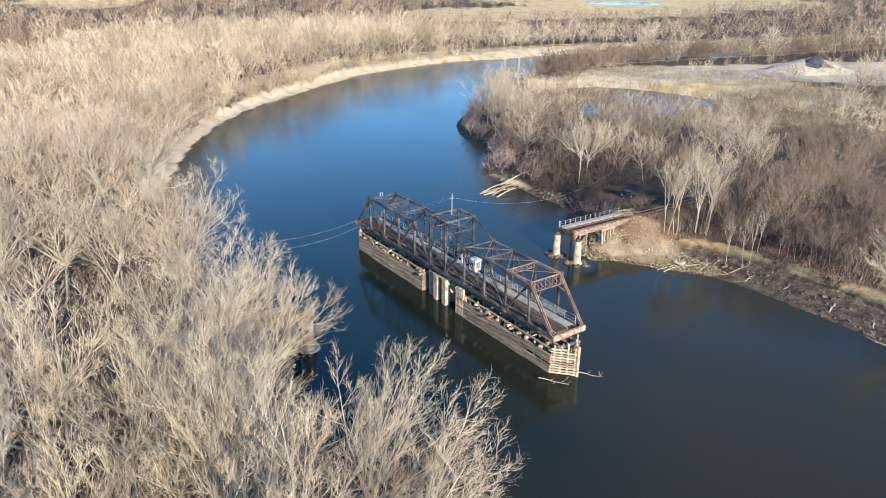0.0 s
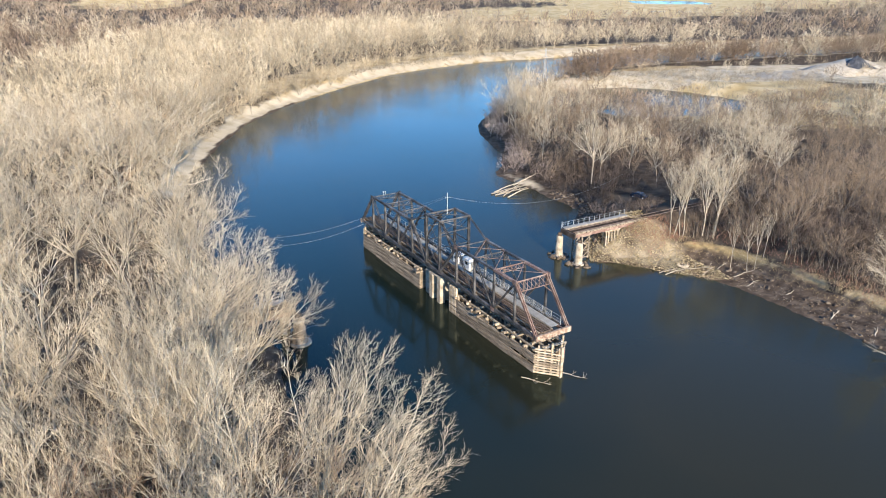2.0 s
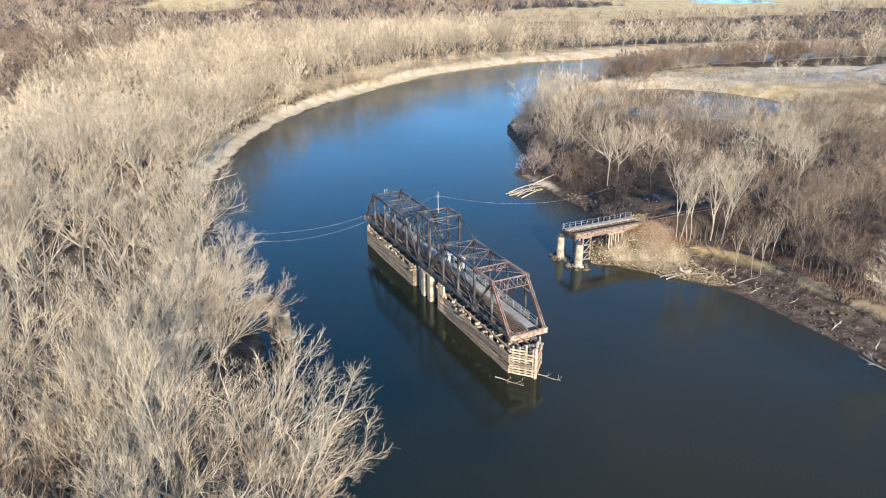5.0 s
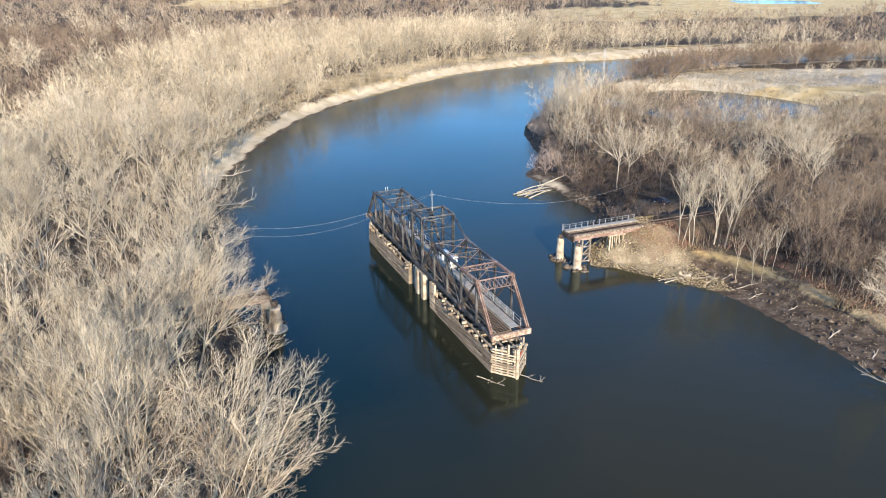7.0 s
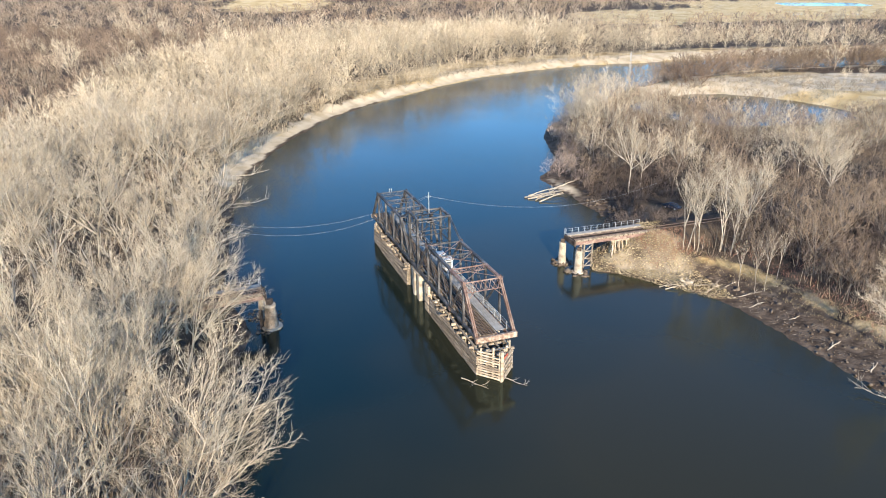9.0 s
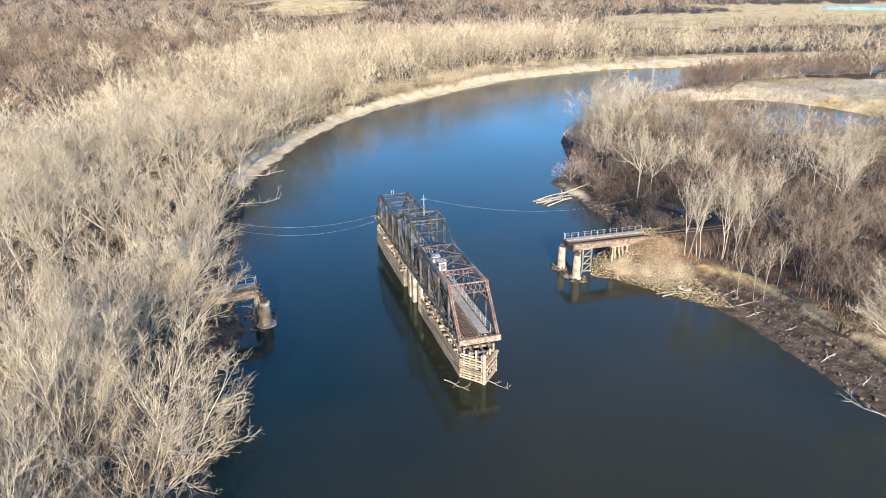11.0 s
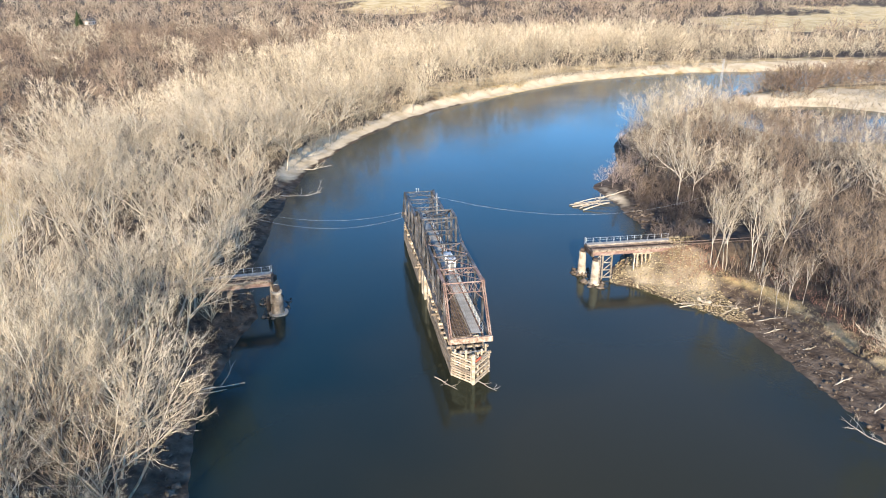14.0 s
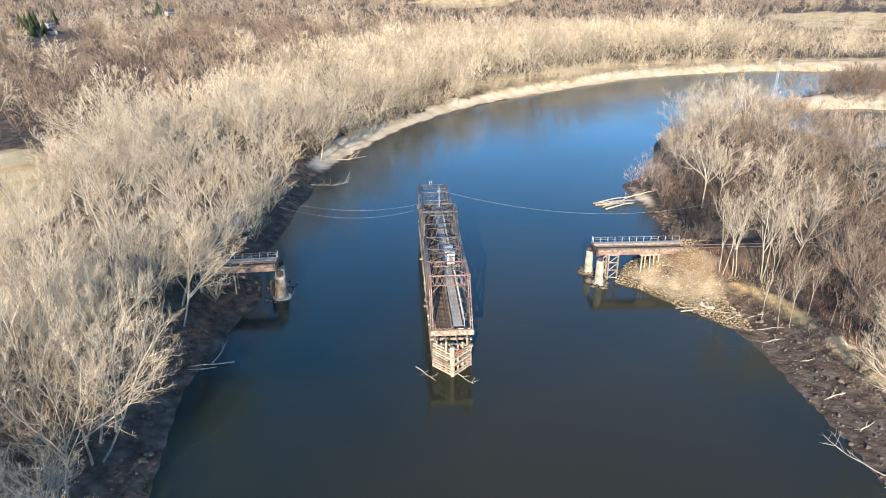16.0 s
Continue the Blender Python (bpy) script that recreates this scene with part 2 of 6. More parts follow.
def ground_material():
    m = bpy.data.materials.new("river_bottom_land")
    m.use_nodes = True
    n, l = m.node_tree.nodes, m.node_tree.links
    b = n["Principled BSDF"]
    tc = n.new("ShaderNodeTexCoord")

    def noise_ramp(scale, cols, detail=5):
        t = n.new("ShaderNodeTexNoise")
        t.inputs["Scale"].default_value, t.inputs["Detail"].default_value = scale, detail
        l.new(tc.outputs["Object"], t.inputs["Vector"])
        r = n.new("ShaderNodeValToRGB")
        while len(r.color_ramp.elements) < len(cols):
            r.color_ramp.elements.new(0.5)
        for i, c in enumerate(cols):
            r.color_ramp.elements[i].position = 0.33 + 0.34 * i / (len(cols) - 1)
            r.color_ramp.elements[i].color = (*c, 1)
        l.new(t.outputs[0], r.inputs[0])
        return r.outputs[0]

    litter = noise_ramp(0.25, [(0.050, 0.037, 0.029), (0.088, 0.066, 0.049), (0.15, 0.115, 0.082)])
    sand = noise_ramp(0.15, [(0.46, 0.38, 0.26), (0.58, 0.495, 0.36), (0.65, 0.57, 0.44)])
    mud = noise_ramp(0.5, [(0.052, 0.038, 0.029), (0.10, 0.075, 0.057), (0.165, 0.128, 0.097)])
    grass = noise_ramp(0.08, [(0.46, 0.335, 0.16), (0.60, 0.465, 0.255), (0.67, 0.55, 0.345)])
    col = litter
    ragged = n.new("ShaderNodeTexNoise")
    ragged.inputs["Scale"].default_value, ragged.inputs["Detail"].default_value = 0.16, 6
    l.new(tc.outputs["Object"], ragged.inputs["Vector"])
    rag = ragged.outputs[0]
    for key, c in (("grass", grass), ("mud", mud), ("sand", sand)):
        at = n.new("ShaderNodeAttribute")
        at.attribute_name = key
        mx = n.new("ShaderNodeMix")
        mx.data_type = "RGBA"
        add = n.new("ShaderNodeMath")
        add.operation = "ADD"
        l.new(at.outputs["Fac"], add.inputs[0])
        l.new(rag, add.inputs[1])
        edge = n.new("ShaderNodeMapRange")
        edge.inputs[1].default_value, edge.inputs[2].default_value = 0.75, 1.2
        l.new(add.outputs[0], edge.inputs[0])
        l.new(edge.outputs[0], mx.inputs[0])
        l.new(col, mx.inputs[6])
        l.new(c, mx.inputs[7])
        col = mx.outputs[2]
    l.new(col, b.inputs["Base Color"])
    b.inputs["Roughness"].default_value = 0.95
    b.inputs["Specular IOR Level"].default_value = 0.2
    t = n.new("ShaderNodeTexNoise")
    t.inputs["Scale"].default_value, t.inputs["Detail"].default_value = 1.2, 5
    l.new(tc.outputs["Object"], t.inputs["Vector"])
    bp = n.new("ShaderNodeBump")
    bp.inputs["Strength"].default_value, bp.inputs["Distance"].default_value = 0.7, 0.4
    l.new(t.outputs[0], bp.inputs["Height"])
    l.new(bp.outputs[0], b.inputs["Normal"])
    return m


WATER, LAND = water_material(), ground_material()


# ---- mesh helpers ----
def tri_mesh(name, verts, tris, mat):
    """A mesh from whole arrays of corners and triangles."""
    me = bpy.data.meshes.new(name)
    me.vertices.add(len(verts))
    me.vertices.foreach_set("co", np.asarray(verts, np.float32).ravel())
    me.loops.add(len(tris) * 3)
    me.loops.foreach_set("vertex_index", np.asarray(tris, np.int32).ravel())
    me.polygons.add(len(tris))
    me.polygons.foreach_set("loop_start", np.arange(0, len(tris) * 3, 3, dtype=np.int32))
    me.materials.append(mat)
    me.update(calc_edges=True)
    me.validate()
    return me


def part(name, bm, mat, parent=None, label=""):
    """Links a bmesh, or a ready mesh, as one object under a thing or a part."""
    if isinstance(bm, bpy.types.Mesh):
        me = bm
    else:
        me = bpy.data.meshes.new(name)
        bm.to_mesh(me)
        bm.free()
        me.materials.append(mat)
    ob = new(name, me)
    if parent is not None:
        ob.parent = parent
    if label:
        tagged(ob, label)
    return ob


def thing(name, m, label, category, group="", kind=""):
    ob = new(name)
    ob.matrix_world = m
    ob.empty_display_size = 0.5
    return tagged(ob, label, category, group, kind)


def add_box(bm, m, sx, sy, sz, bevel=0.0):
    r = bmesh.ops.create_cube(bm, size=1.0, matrix=m @ Matrix.Diagonal((sx, sy, sz, 1)))
    if bevel:
        es = list({e for v in r["verts"] for e in v.link_edges})
        bmesh.ops.bevel(bm, geom=es, offset=bevel, segments=1, affect="EDGES")


def along(p, q, up=(0, 0, 1)):
    """A frame at the middle of p-q whose y runs from p to q; and the length."""
    p, q = Vector(p), Vector(q)
    y = (q - p).normalized()
    u = Vector(up)
    if abs(y.dot(u)) > 0.98:
        u = Vector((0, 1, 0))
    x = y.cross(u).normalized()
    z = x.cross(y)
    r = Matrix((x, y, z)).transposed().to_4x4()
    return Matrix.Translation((p + q) / 2) @ r, (q - p).length


def add_beam(bm, p, q, w, h, bevel=0.0, up=(0, 0, 1)):
    m, n = along(p, q, up)
    add_box(bm, m, w, n, h, bevel)


def add_built_up(bm, p, q, w, h, up=(0, 0, 1)):
    """A riveted member: two channels with lacing bars between them."""
    m, n = along(p, q, up)
    t = 0.035
    for s in (-1, 1):
        add_box(bm, m @ Matrix.Translation((s * (w / 2 - t), 0, 0)), t * 2, n, h)
        for z in (-1, 1):
            add_box(bm, m @ Matrix.Translation((s * (w / 2 - 0.075), 0, z * (h / 2))), 0.15, n, 0.03)
    k = max(2, int(n / (w * 1.3)))
    for i in range(k):
        y = -n / 2 + (i + 0.5) * n / k
        for z in (-1, 1):
            add_box(bm, m @ Matrix.Translation((0, y, z * h / 2)) @ Matrix.Rotation(radians(45 if i % 2 else -45), 4, "Z"), 0.07, w * 1.25, 0.02)


def add_sweep(bm, pts, radii, n=7):
    """One continuous round limb through the points."""
    rings = []
    for i, p in enumerate(pts):
        a, b = pts[max(0, i - 1)], pts[min(len(pts) - 1, i + 1)]
        m, _ = along(a, b)
        r = m.to_3x3()
        rings.append([bm.verts.new(p + r @ Vector((math.cos(6.2832 * k / n) * radii[i], 0, math.sin(6.2832 * k / n) * radii[i]))) for k in range(n)])
    for ra, rb in zip(rings, rings[1:]):
        for k in range(n):
            bm.faces.new((ra[k], ra[(k + 1) % n], rb[(k + 1) % n], rb[k]))
    bm.faces.new(rings[0][::-1])
    bm.faces.new(rings[-1])
    bmesh.ops.recalc_face_normals(bm, faces=bm.faces)


def add_tube(bm, p, q, r0, r1=None, n=8):
    r1 = r0 if r1 is None else r1
    m, d = along(p, q)
    bmesh.ops.create_cone(bm, cap_ends=True, segments=n, radius1=r0, radius2=r1, depth=d, matrix=m @ Matrix.Rotation(radians(-90), 4, "X"))


BOXES = {}


def piece(name, mat, sx, sy, sz, bevel=0.02):
    """A shared bevelled block mesh of that size."""
    key = (mat.name, round(sx, 2), round(sy, 2), round(sz, 2))
    if key not in BOXES:
        bm = bmesh.new()
        add_box(bm, Matrix.Identity(4), sx, sy, sz, bevel)
        me = bpy.data.meshes.new(name)
        bm.to_mesh(me)
        bm.free()
        me.materials.append(mat)
        BOXES[key] = me
    return BOXES[key]


def put(name, me, parent, m):
    ob = new(name, me)
    ob.parent = parent
    ob.matrix_local = m
    return ob


# ---- the plan: river, ponds, ground ----
LEFT_BANK = [(95, -95), (62, -40), (36, 0), (18, 30), (2.0, 52.6), (-5.3, 61.5), (-12.5, 71.5), (-18.0, 81), (-22.4, 92), (-26, 101), (-31, 107), (-38.5, 114),
             (-45, 126), (-58, 149), (-71, 176), (-80, 197), (-84.5, 222), (-88.5, 247), (-90, 287), (-85, 322), (-69, 378), (-50, 429), (-25, 464), (12, 502),
             (52, 523), (90, 550), (140, 570), (220, 595), (360, 650), (700, 790)]
RIGHT_BANK = [(190, -95), (140, 10), (101.5, 66), (89.5, 88), (80.3, 104.5), (74, 114.3), (69, 121.5), (65.5, 126.5), (61, 132.8), (54.5, 137.8), (47.5, 140.2), (38.8, 144.2),
              (33.5, 144.6), (33, 150), (32.5, 160), (32.5, 172), (34.5, 180), (31, 187), (28, 190), (23.5, 198), (17.5, 207), (12.5, 213), (12.3, 217), (15, 224), (15, 240),
              (11, 256), (7.3, 271), (6.2, 290), (12, 318), (22, 352), (34, 390), (58, 437), (100, 478), (150, 508), (220, 538), (360, 604), (720, 745)]
RIVER = np.array(LEFT_BANK + RIGHT_BANK[::-1], float)
# ponds and far lakes: centre, half sizes, turn
PONDS = [(88, 350, 44, 40, 0), (305, 1122, 48, 26, 0), (365, 1450, 80, 75, 0)]
# open ground: centre, half sizes, turn, which cover
FIELDS = [(105, 408, 75, 24, 15, "sand"), (220, 440, 130, 34, 15, "sand"), (125, 362, 82, 86, 0, "grass"), (60, 880, 75, 45, 20, "grass"), (190, 1040, 240, 130, 20, "grass"), (400, 1360, 330, 250, 20, "grass"),
          (-515, 1080, 85, 95, 10, "grass"), (-610, 1180, 90, 60, 0, "grass"), (-142, 120, 50, 13, -27, "grass"), (-520, 362, 100, 26, -31, "none"), (-640, 560, 70, 22, -38, "none"), (-76, 137, 12, 10, 20, "none"), (235, 430, 70, 45, 0, "sand"), (49, 178, 14, 9, 30, "none")]


def smooth_step(a, b, x):
    t = np.clip((x - a) / (b - a), 0, 1)
    return t * t * (3 - 2 * t)


def river_distance(x, y):
    """Metres to the river's edge; negative in the water."""
    x, y = np.asarray(x, float), np.asarray(y, float)
    best = np.full(x.shape, 1e9)
    inside = np.zeros(x.shape, bool)
    for (ax, ay), (bx, by) in zip(RIVER, np.roll(RIVER, -1, 0)):
        dx, dy = bx - ax, by - ay
        t = np.clip(((x - ax) * dx + (y - ay) * dy) / (dx * dx + dy * dy), 0, 1)
        best = np.minimum(best, np.hypot(x - ax - t * dx, y - ay - t * dy))
        if ay != by:
            inside ^= ((ay > y) != (by > y)) & (x < dx * (y - ay) / dy + ax)
    return np.where(inside, -best, best)


def oval(x, y, cx, cy, rx, ry, turn):
    c, s = math.cos(radians(turn)), math.sin(radians(turn))
    u, v = (x - cx) * c + (y - cy) * s, -(x - cx) * s + (y - cy) * c
    return np.hypot(u / rx, v / ry)


def wobble(x, y, seed=0.0):
    return (np.sin(x * 0.071 + 1.3 * np.sin(y * 0.043 + seed)) + np.sin(y * 0.083 + 1.7 * np.sin(x * 0.051 - seed)) + 0.5 * np.sin(x * 0.31 + y * 0.23 + seed) + 0.5 * np.sin(y * 0.37 - x * 0.19)) / 3


def side_of(x, y):
    """1 on the left bank (outer bend), 0 on the right (inner bend)."""
    lx = np.interp(y, [p[1] for p in LEFT_BANK], [p[0] for p in LEFT_BANK])
    rx = np.interp(y, [p[1] for p in RIGHT_BANK], [p[0] for p in RIGHT_BANK])
    return (x < (lx + rx) / 2).astype(float)


APP_R = (29.3, 143.7, 33.0)     # corner and direction of the approach on the right bank
APP_L = (-23.3, 103.9, 218.0)   # and on the left bank


def approach_coords(app, x, y):
    c, s = math.cos(radians(app[2])), math.sin(radians(app[2]))
    return (x - app[0]) * c + (y - app[1]) * s, -(x - app[0]) * s + (y - app[1]) * c


def ground_height(x, y):
    d = river_distance(x, y) + 0.8 * wobble(x * 3, y * 3)
    left = side_of(x, y)
    beach = left * smooth_step(165, 200, y)
    w = wobble(x, y)
    hl = 0.4 * np.clip(d, 0, 2) + 2.6 * smooth_step(2, 11, d)
    hb = 0.15 * np.clip(d, 0, 8) + 2.3 * smooth_step(5, 11, d)
    hr = 0.13 * np.clip(d, 0, 9) + 2.2 * smooth_step(8.5, 11.5, d) + 0.8 * smooth_step(12, 30, d)
    h = np.where(left > 0.5, hl * (1 - beach) + hb * beach, hr) + 0.35 * w * smooth_step(2, 12, d)
    h = np.where(d < 0, np.maximum(-2.5, 0.35 * d), h)
    # railway embankments behind the approach spans
    u, v = approach_coords(APP_R, x, y)
    bank = 6.6 - 0.62 * np.maximum(0, np.abs(v - 2.6) - 3.0) - 0.52 * np.maximum(0, 18.5 - u)
    h = np.where((u > 1) & (u < 120), np.maximum(h, np.minimum(bank, 6.6)), h)
    u, v = approach_coords(APP_L, x, y)
    bank = 6.6 - 0.62 * np.maximum(0, np.abs(v + 2.6) - 3.2) - 0.6 * np.maximum(0, 17 - u)
    h = np.where((u > 3) & (u < 150), np.maximum(h, bank), h)
    # rolling uplands far off
    far = smooth_step(500, 1500, np.hypot(x, y))
    h = h + far * 8 * (0.5 + 0.5 * w)
    h = h + 15 * smooth_step(1.6, 0.4, oval(x, y, -545, 1190, 160, 130, 10))     # the rise with the pale pasture
    for cx, cy, rx, ry, turn in PONDS:
        o = oval(x, y, cx, cy, rx, ry, turn) + 0.15 * w
        h = np.where(o < 1.4, np.minimum(h, -0.6 + 3.6 * smooth_step(0.9, 1.4, o)), h)
        if cy > 1000:      # flat wet ground round the far lakes
            h = np.where(o < 3.5, np.minimum(h, -0.6 + 1.2 * smooth_step(0.95, 1.1, o) + 5 * smooth_step(1.6, 3.5, o)), h)
    return h


def build_ground():
    def lines(lo, hi, a, b, step, grow):
        v = list(np.arange(a, b, step))
        s, p = step, a
        while p > lo:
            s *= grow
            p -= s
            v.insert(0, p)
        s, p = step, v[-1]
        while p < hi:
            s *= grow
            p += s
            v.append(p)
        return np.array(v)
    xs = lines(-4200, 4200, -125, 125, 1.6, 1.07)
    ys = lines(-600, 4600, 34, 330, 1.6, 1.06)
    X, Y = np.meshgrid(xs, ys)
    Z = ground_height(X, Y)
    D = river_distance(X, Y)
    left, w = side_of(X, Y), wobble(X, Y, 2.0)
    Z = Z + 0.10 * wobble(X * 9, Y * 9) * smooth_step(0.5, 3, D)
    beach = left * smooth_step(165, 195, Y)
    sand = beach * (1 - smooth_step(6.5, 10.5, D + 3 * w + 2 * wobble(X * 4, Y * 4)))
    spit = (1 - left) * np.clip(1.2 - oval(X, Y, 19, 204, 12, 6, -55), 0, 1) * 1.1
    sand = np.maximum(sand, np.clip(spit, 0, 1))
    u, v = approach_coords(APP_R, X, Y)
    front = (1 - left) * smooth_step(17, 10, np.hypot(X - 42, (Y - 148) * 1.3)) * (v < 3)
    sand = np.maximum(sand, 0.47 * front)
    mud = (1 - smooth_step(8, 13, D + 1.5 * w)) * (1 - beach)
    grass = np.zeros_like(X)
    edge = (1 - left) * smooth_step(9, 10.5, D + 1.2 * wobble(X * 6, Y * 6)) * (1 - smooth_step(11.5, 15, D + 2 * w + 2.5 * wobble(X * 5, Y * 5, 3.0))) * (Y < 150)
    grass = np.maximum(grass, 0.75 * edge)
    grass = np.maximum(grass, 0.62 * left * smooth_step(300, 360, Y) * (1 - smooth_step(30, 55, D)) * (Y < 800))
    for cx, cy, rx, ry, turn, cover in FIELDS:
        f = 1 - smooth_step(0.85, 1.15, oval(X, Y, cx, cy, rx, ry, turn) + 0.18 * w)
        if cover == "sand":
            sand = np.maximum(sand, f * (D > 0))
        elif cover == "grass":
            grass = np.maximum(grass, f)
    far_bank = smooth_step(380, 420, Y) * (1 - smooth_step(12, 26, D + 5 * w)) * (Y < 800)
    sand = np.maximum(sand, far_bank) * smooth_step(0.6, 2.6, D + 0.8 * wobble(X * 5, Y * 5))
    ny, nx = X.shape
    i = np.arange(ny * nx).reshape(ny, nx)
    quads = np.stack([i[:-1, :-1], i[:-1, 1:], i[1:, 1:], i[1:, :-1]], -1).reshape(-1, 4)
    me = bpy.data.meshes.new("ground")
    me.from_pydata(np.stack([X, Y, Z], -1).reshape(-1, 3).tolist(), [], quads.tolist())
    for key, val in (("sand", sand), ("mud", mud), ("grass", grass)):
        at = me.attributes.new(key, "FLOAT", "POINT")
        at.data.foreach_set("value", np.clip(val, 0, 1).astype(np.float32).ravel())
    me.materials.append(LAND)
    me.shade_smooth()
    return tagged(new("ground", me), "brown leaf-littered river bottom land with sandy and muddy banks", "ground", kind="structure")


ground = build_ground()
wm = bpy.data.meshes.new("water")
wm.from_pydata([(-4000, -500, 0), (4000, -500, 0), (4000, 4400, 0), (-4000, 4400, 0)], [], [(0, 1, 2, 3)])
wm.materials.append(WATER)
water = tagged(new("water", wm), "dark murky river water reflecting blue sky", "river", kind="structure")


def height_at(x, y):
    return float(ground_height(np.array([x]), np.array([y]))[0])


# ---- the swing bridge, standing open on its timber guard pier ----
BRIDGE = pose(17.4, 97.0, 0, 0, 0, 34.5)     # its y runs along the span, x across
W, ZB, ZT, ZTOP = 6.5, 6.7, 14.0, 17.1
P = 5.95
NEAR = [i * P for i in range(6)]
FAR = [64.5 - i * P for i in range(6)]
rng = random.Random(4)


def build_bridge():
    br = thing("swing_bridge", BRIDGE, "rusted steel through-truss railway swing bridge turned open along the river", "bridge")

    def member(name, p, q, w, h, mat=STEEL_DARK, laced=False, up=(0, 0, 1)):
        bm = bmesh.new()
        if laced:
            add_built_up(bm, p, q, w, h, up)
        else:
            add_beam(bm, p, q, w, h, 0.02, up)
        return part(name, bm, mat, br)

    for arm, near in ((NEAR, True), (FAR, False)):
        sgn = 1 if near else -1
        for x in (0.0, W):
            red = STEEL_RUST if near else STEEL_DARK
            member("end_post", (x, arm[0], ZB), (x, arm[1], ZT), 0.5, 0.4, red, True)
            for i in range(1, 4):
                member("top_chord", (x, arm[i], ZT), (x, arm[i + 1], ZT), 0.5, 0.42, STEEL_RUST if near and i == 1 else STEEL_DARK)
            for i in range(5):
                member("bottom_chord", (x, arm[i], ZB), (x, arm[i + 1], ZB), 0.42, 0.5)
            for i in range(1, 5):
                member("post", (x, arm[i], ZB + 0.2), (x, arm[i], ZT - 0.2), 0.34, 0.34, STEEL_DARK, True, (0, 1, 0))
            for a, b in (((1, ZT), (2, ZB)), ((3, ZT), (2, ZB)), ((4, ZT), (3, ZB))):
                for off in (-0.15, 0.15):
                    member("diagonal", (x + off, arm[a[0]], a[1]), (x + off, arm[b[0]], b[1]), 0.08, 0.24)
            member("diagonal", (x, arm[4], ZT), (x, arm[5], ZB + 0.2), 0.42, 0.36, STEEL_DARK, True)
            # link bars up to the tower
            tower_y = arm[5]
            for off in (-0.12, 0.12):
                member("link_bar", (x + off, arm[4], ZT + 0.1), (x + off, tower_y, ZTOP), 0.06, 0.22)
            for i, z in ((1, ZT), (4, ZT), (2, ZB), (0, ZB)):
                put("gusset_plate", piece("gusset_plate", red, 0.03, 1.1, 0.8, 0.01), br, Matrix.Translation((x - 0.27 if x == 0 else x + 0.27, arm[i], z)))
        # portal and sway bracing, top laterals
        for i in (1, 2, 3, 4):
            mat = STEEL_RUST if near and i < 3 else STEEL_DARK
            y = arm[i]
            depth = 1.3 if i == 1 else 0.9
            yb = y - sgn * (depth * 5.9 / 7.3 if i == 1 else 0)
            member("portal_strut" if i == 1 else "top_strut", (0, y, ZT), (W, y, ZT), 0.16, 0.2, mat)
            if i in (1, 2, 3):
                member("portal_strut" if i == 1 else "sway_strut", (0, yb, ZT - depth), (W, yb, ZT - depth), 0.1, 0.14, mat)
                bm = bmesh.new()
                for k in range(8):
                    x0, x1 = W * k / 8, W * (k + 1) / 8
                    lo, hi = (Vector((0, yb, ZT - depth)), Vector((0, y, ZT)))
                    a, b = (lo, hi) if k % 2 else (hi, lo)
                    add_beam(bm, (x0, a.y, a.z), (x1, b.y, b.z), 0.07, 0.07)
                    add_beam(bm, (x0, b.y, b.z), (x1, a.y, a.z), 0.05, 0.05)
                part("lattice_brace", bm, mat, br)
            for s in (0, 1):
                xk, xe = (0.0, 1.5) if s == 0 else (W, W - 1.5)
                yk = y - sgn * 2.2 * 5.9 / 7.3 if i == 1 else y
                if i in (1, 4):
                    member("knee_brace", (xk, yk, ZT - depth - 1.3), (xe, yb, ZT - depth), 0.1, 0.12, mat)
        for i in (1, 2, 3):
            lat = STEEL_RUST if near else STEEL_DARK
            member("lateral_brace", (0.1, arm[i], ZT + 0.1), (W - 0.1, arm[i + 1], ZT + 0.1), 0.14, 0.08, lat)
            member("lateral_brace", (W - 0.1, arm[i], ZT + 0.2), (0.1, arm[i + 1], ZT + 0.2), 0.13, 0.08, lat)
        for i in range(6):
            y = arm[i]
            if i == 0:
                member("end_floor_beam", (-0.35, y - sgn * 0.25, ZB - 0.05), (W + 0.35, y - sgn * 0.25, ZB - 0.05), 0.4, 0.95, STEEL_PALE)
            else:
                member("floor_beam", (0.2, y, ZB - 0.15), (W - 0.2, y, ZB - 0.15), 0.3, 0.8)
        for i in range(5):
            member("lower_lateral", (0.2, arm[i], ZB - 0.5), (W - 0.2, arm[i + 1], ZB - 0.5), 0.12, 0.08)
            member("lower_lateral", (W - 0.2, arm[i], ZB - 0.6), (0.2, arm[i + 1], ZB - 0.6), 0.12, 0.08)
    ya, yb = NEAR[5], FAR[5]
    for x in (0.0, W):
        for y in (ya, yb):
            member("tower_post", (x, y, ZB - 0.3), (x, y, ZTOP), 0.42, 0.42, STEEL_DARK, True, (0, 1, 0))
        member("tower_chord", (x, ya - 0.2, ZTOP), (x, yb + 0.2, ZTOP), 0.45, 0.4)
        member("bottom_chord", (x, ya, ZB), (x, yb, ZB), 0.45, 0.6)
        for z0, z1 in ((ZB + 0.3, 12.0), (12.0, ZTOP - 0.3)):
            member("tower_brace", (x, ya, z0), (x, yb, z1), 0.07, 0.12)
            member("tower_brace", (x + 0.1, yb, z0), (x + 0.1, ya, z1), 0.07, 0.12)
        member("tower_strut", (x, ya, 12.0), (x, yb, 12.0), 0.14, 0.2)
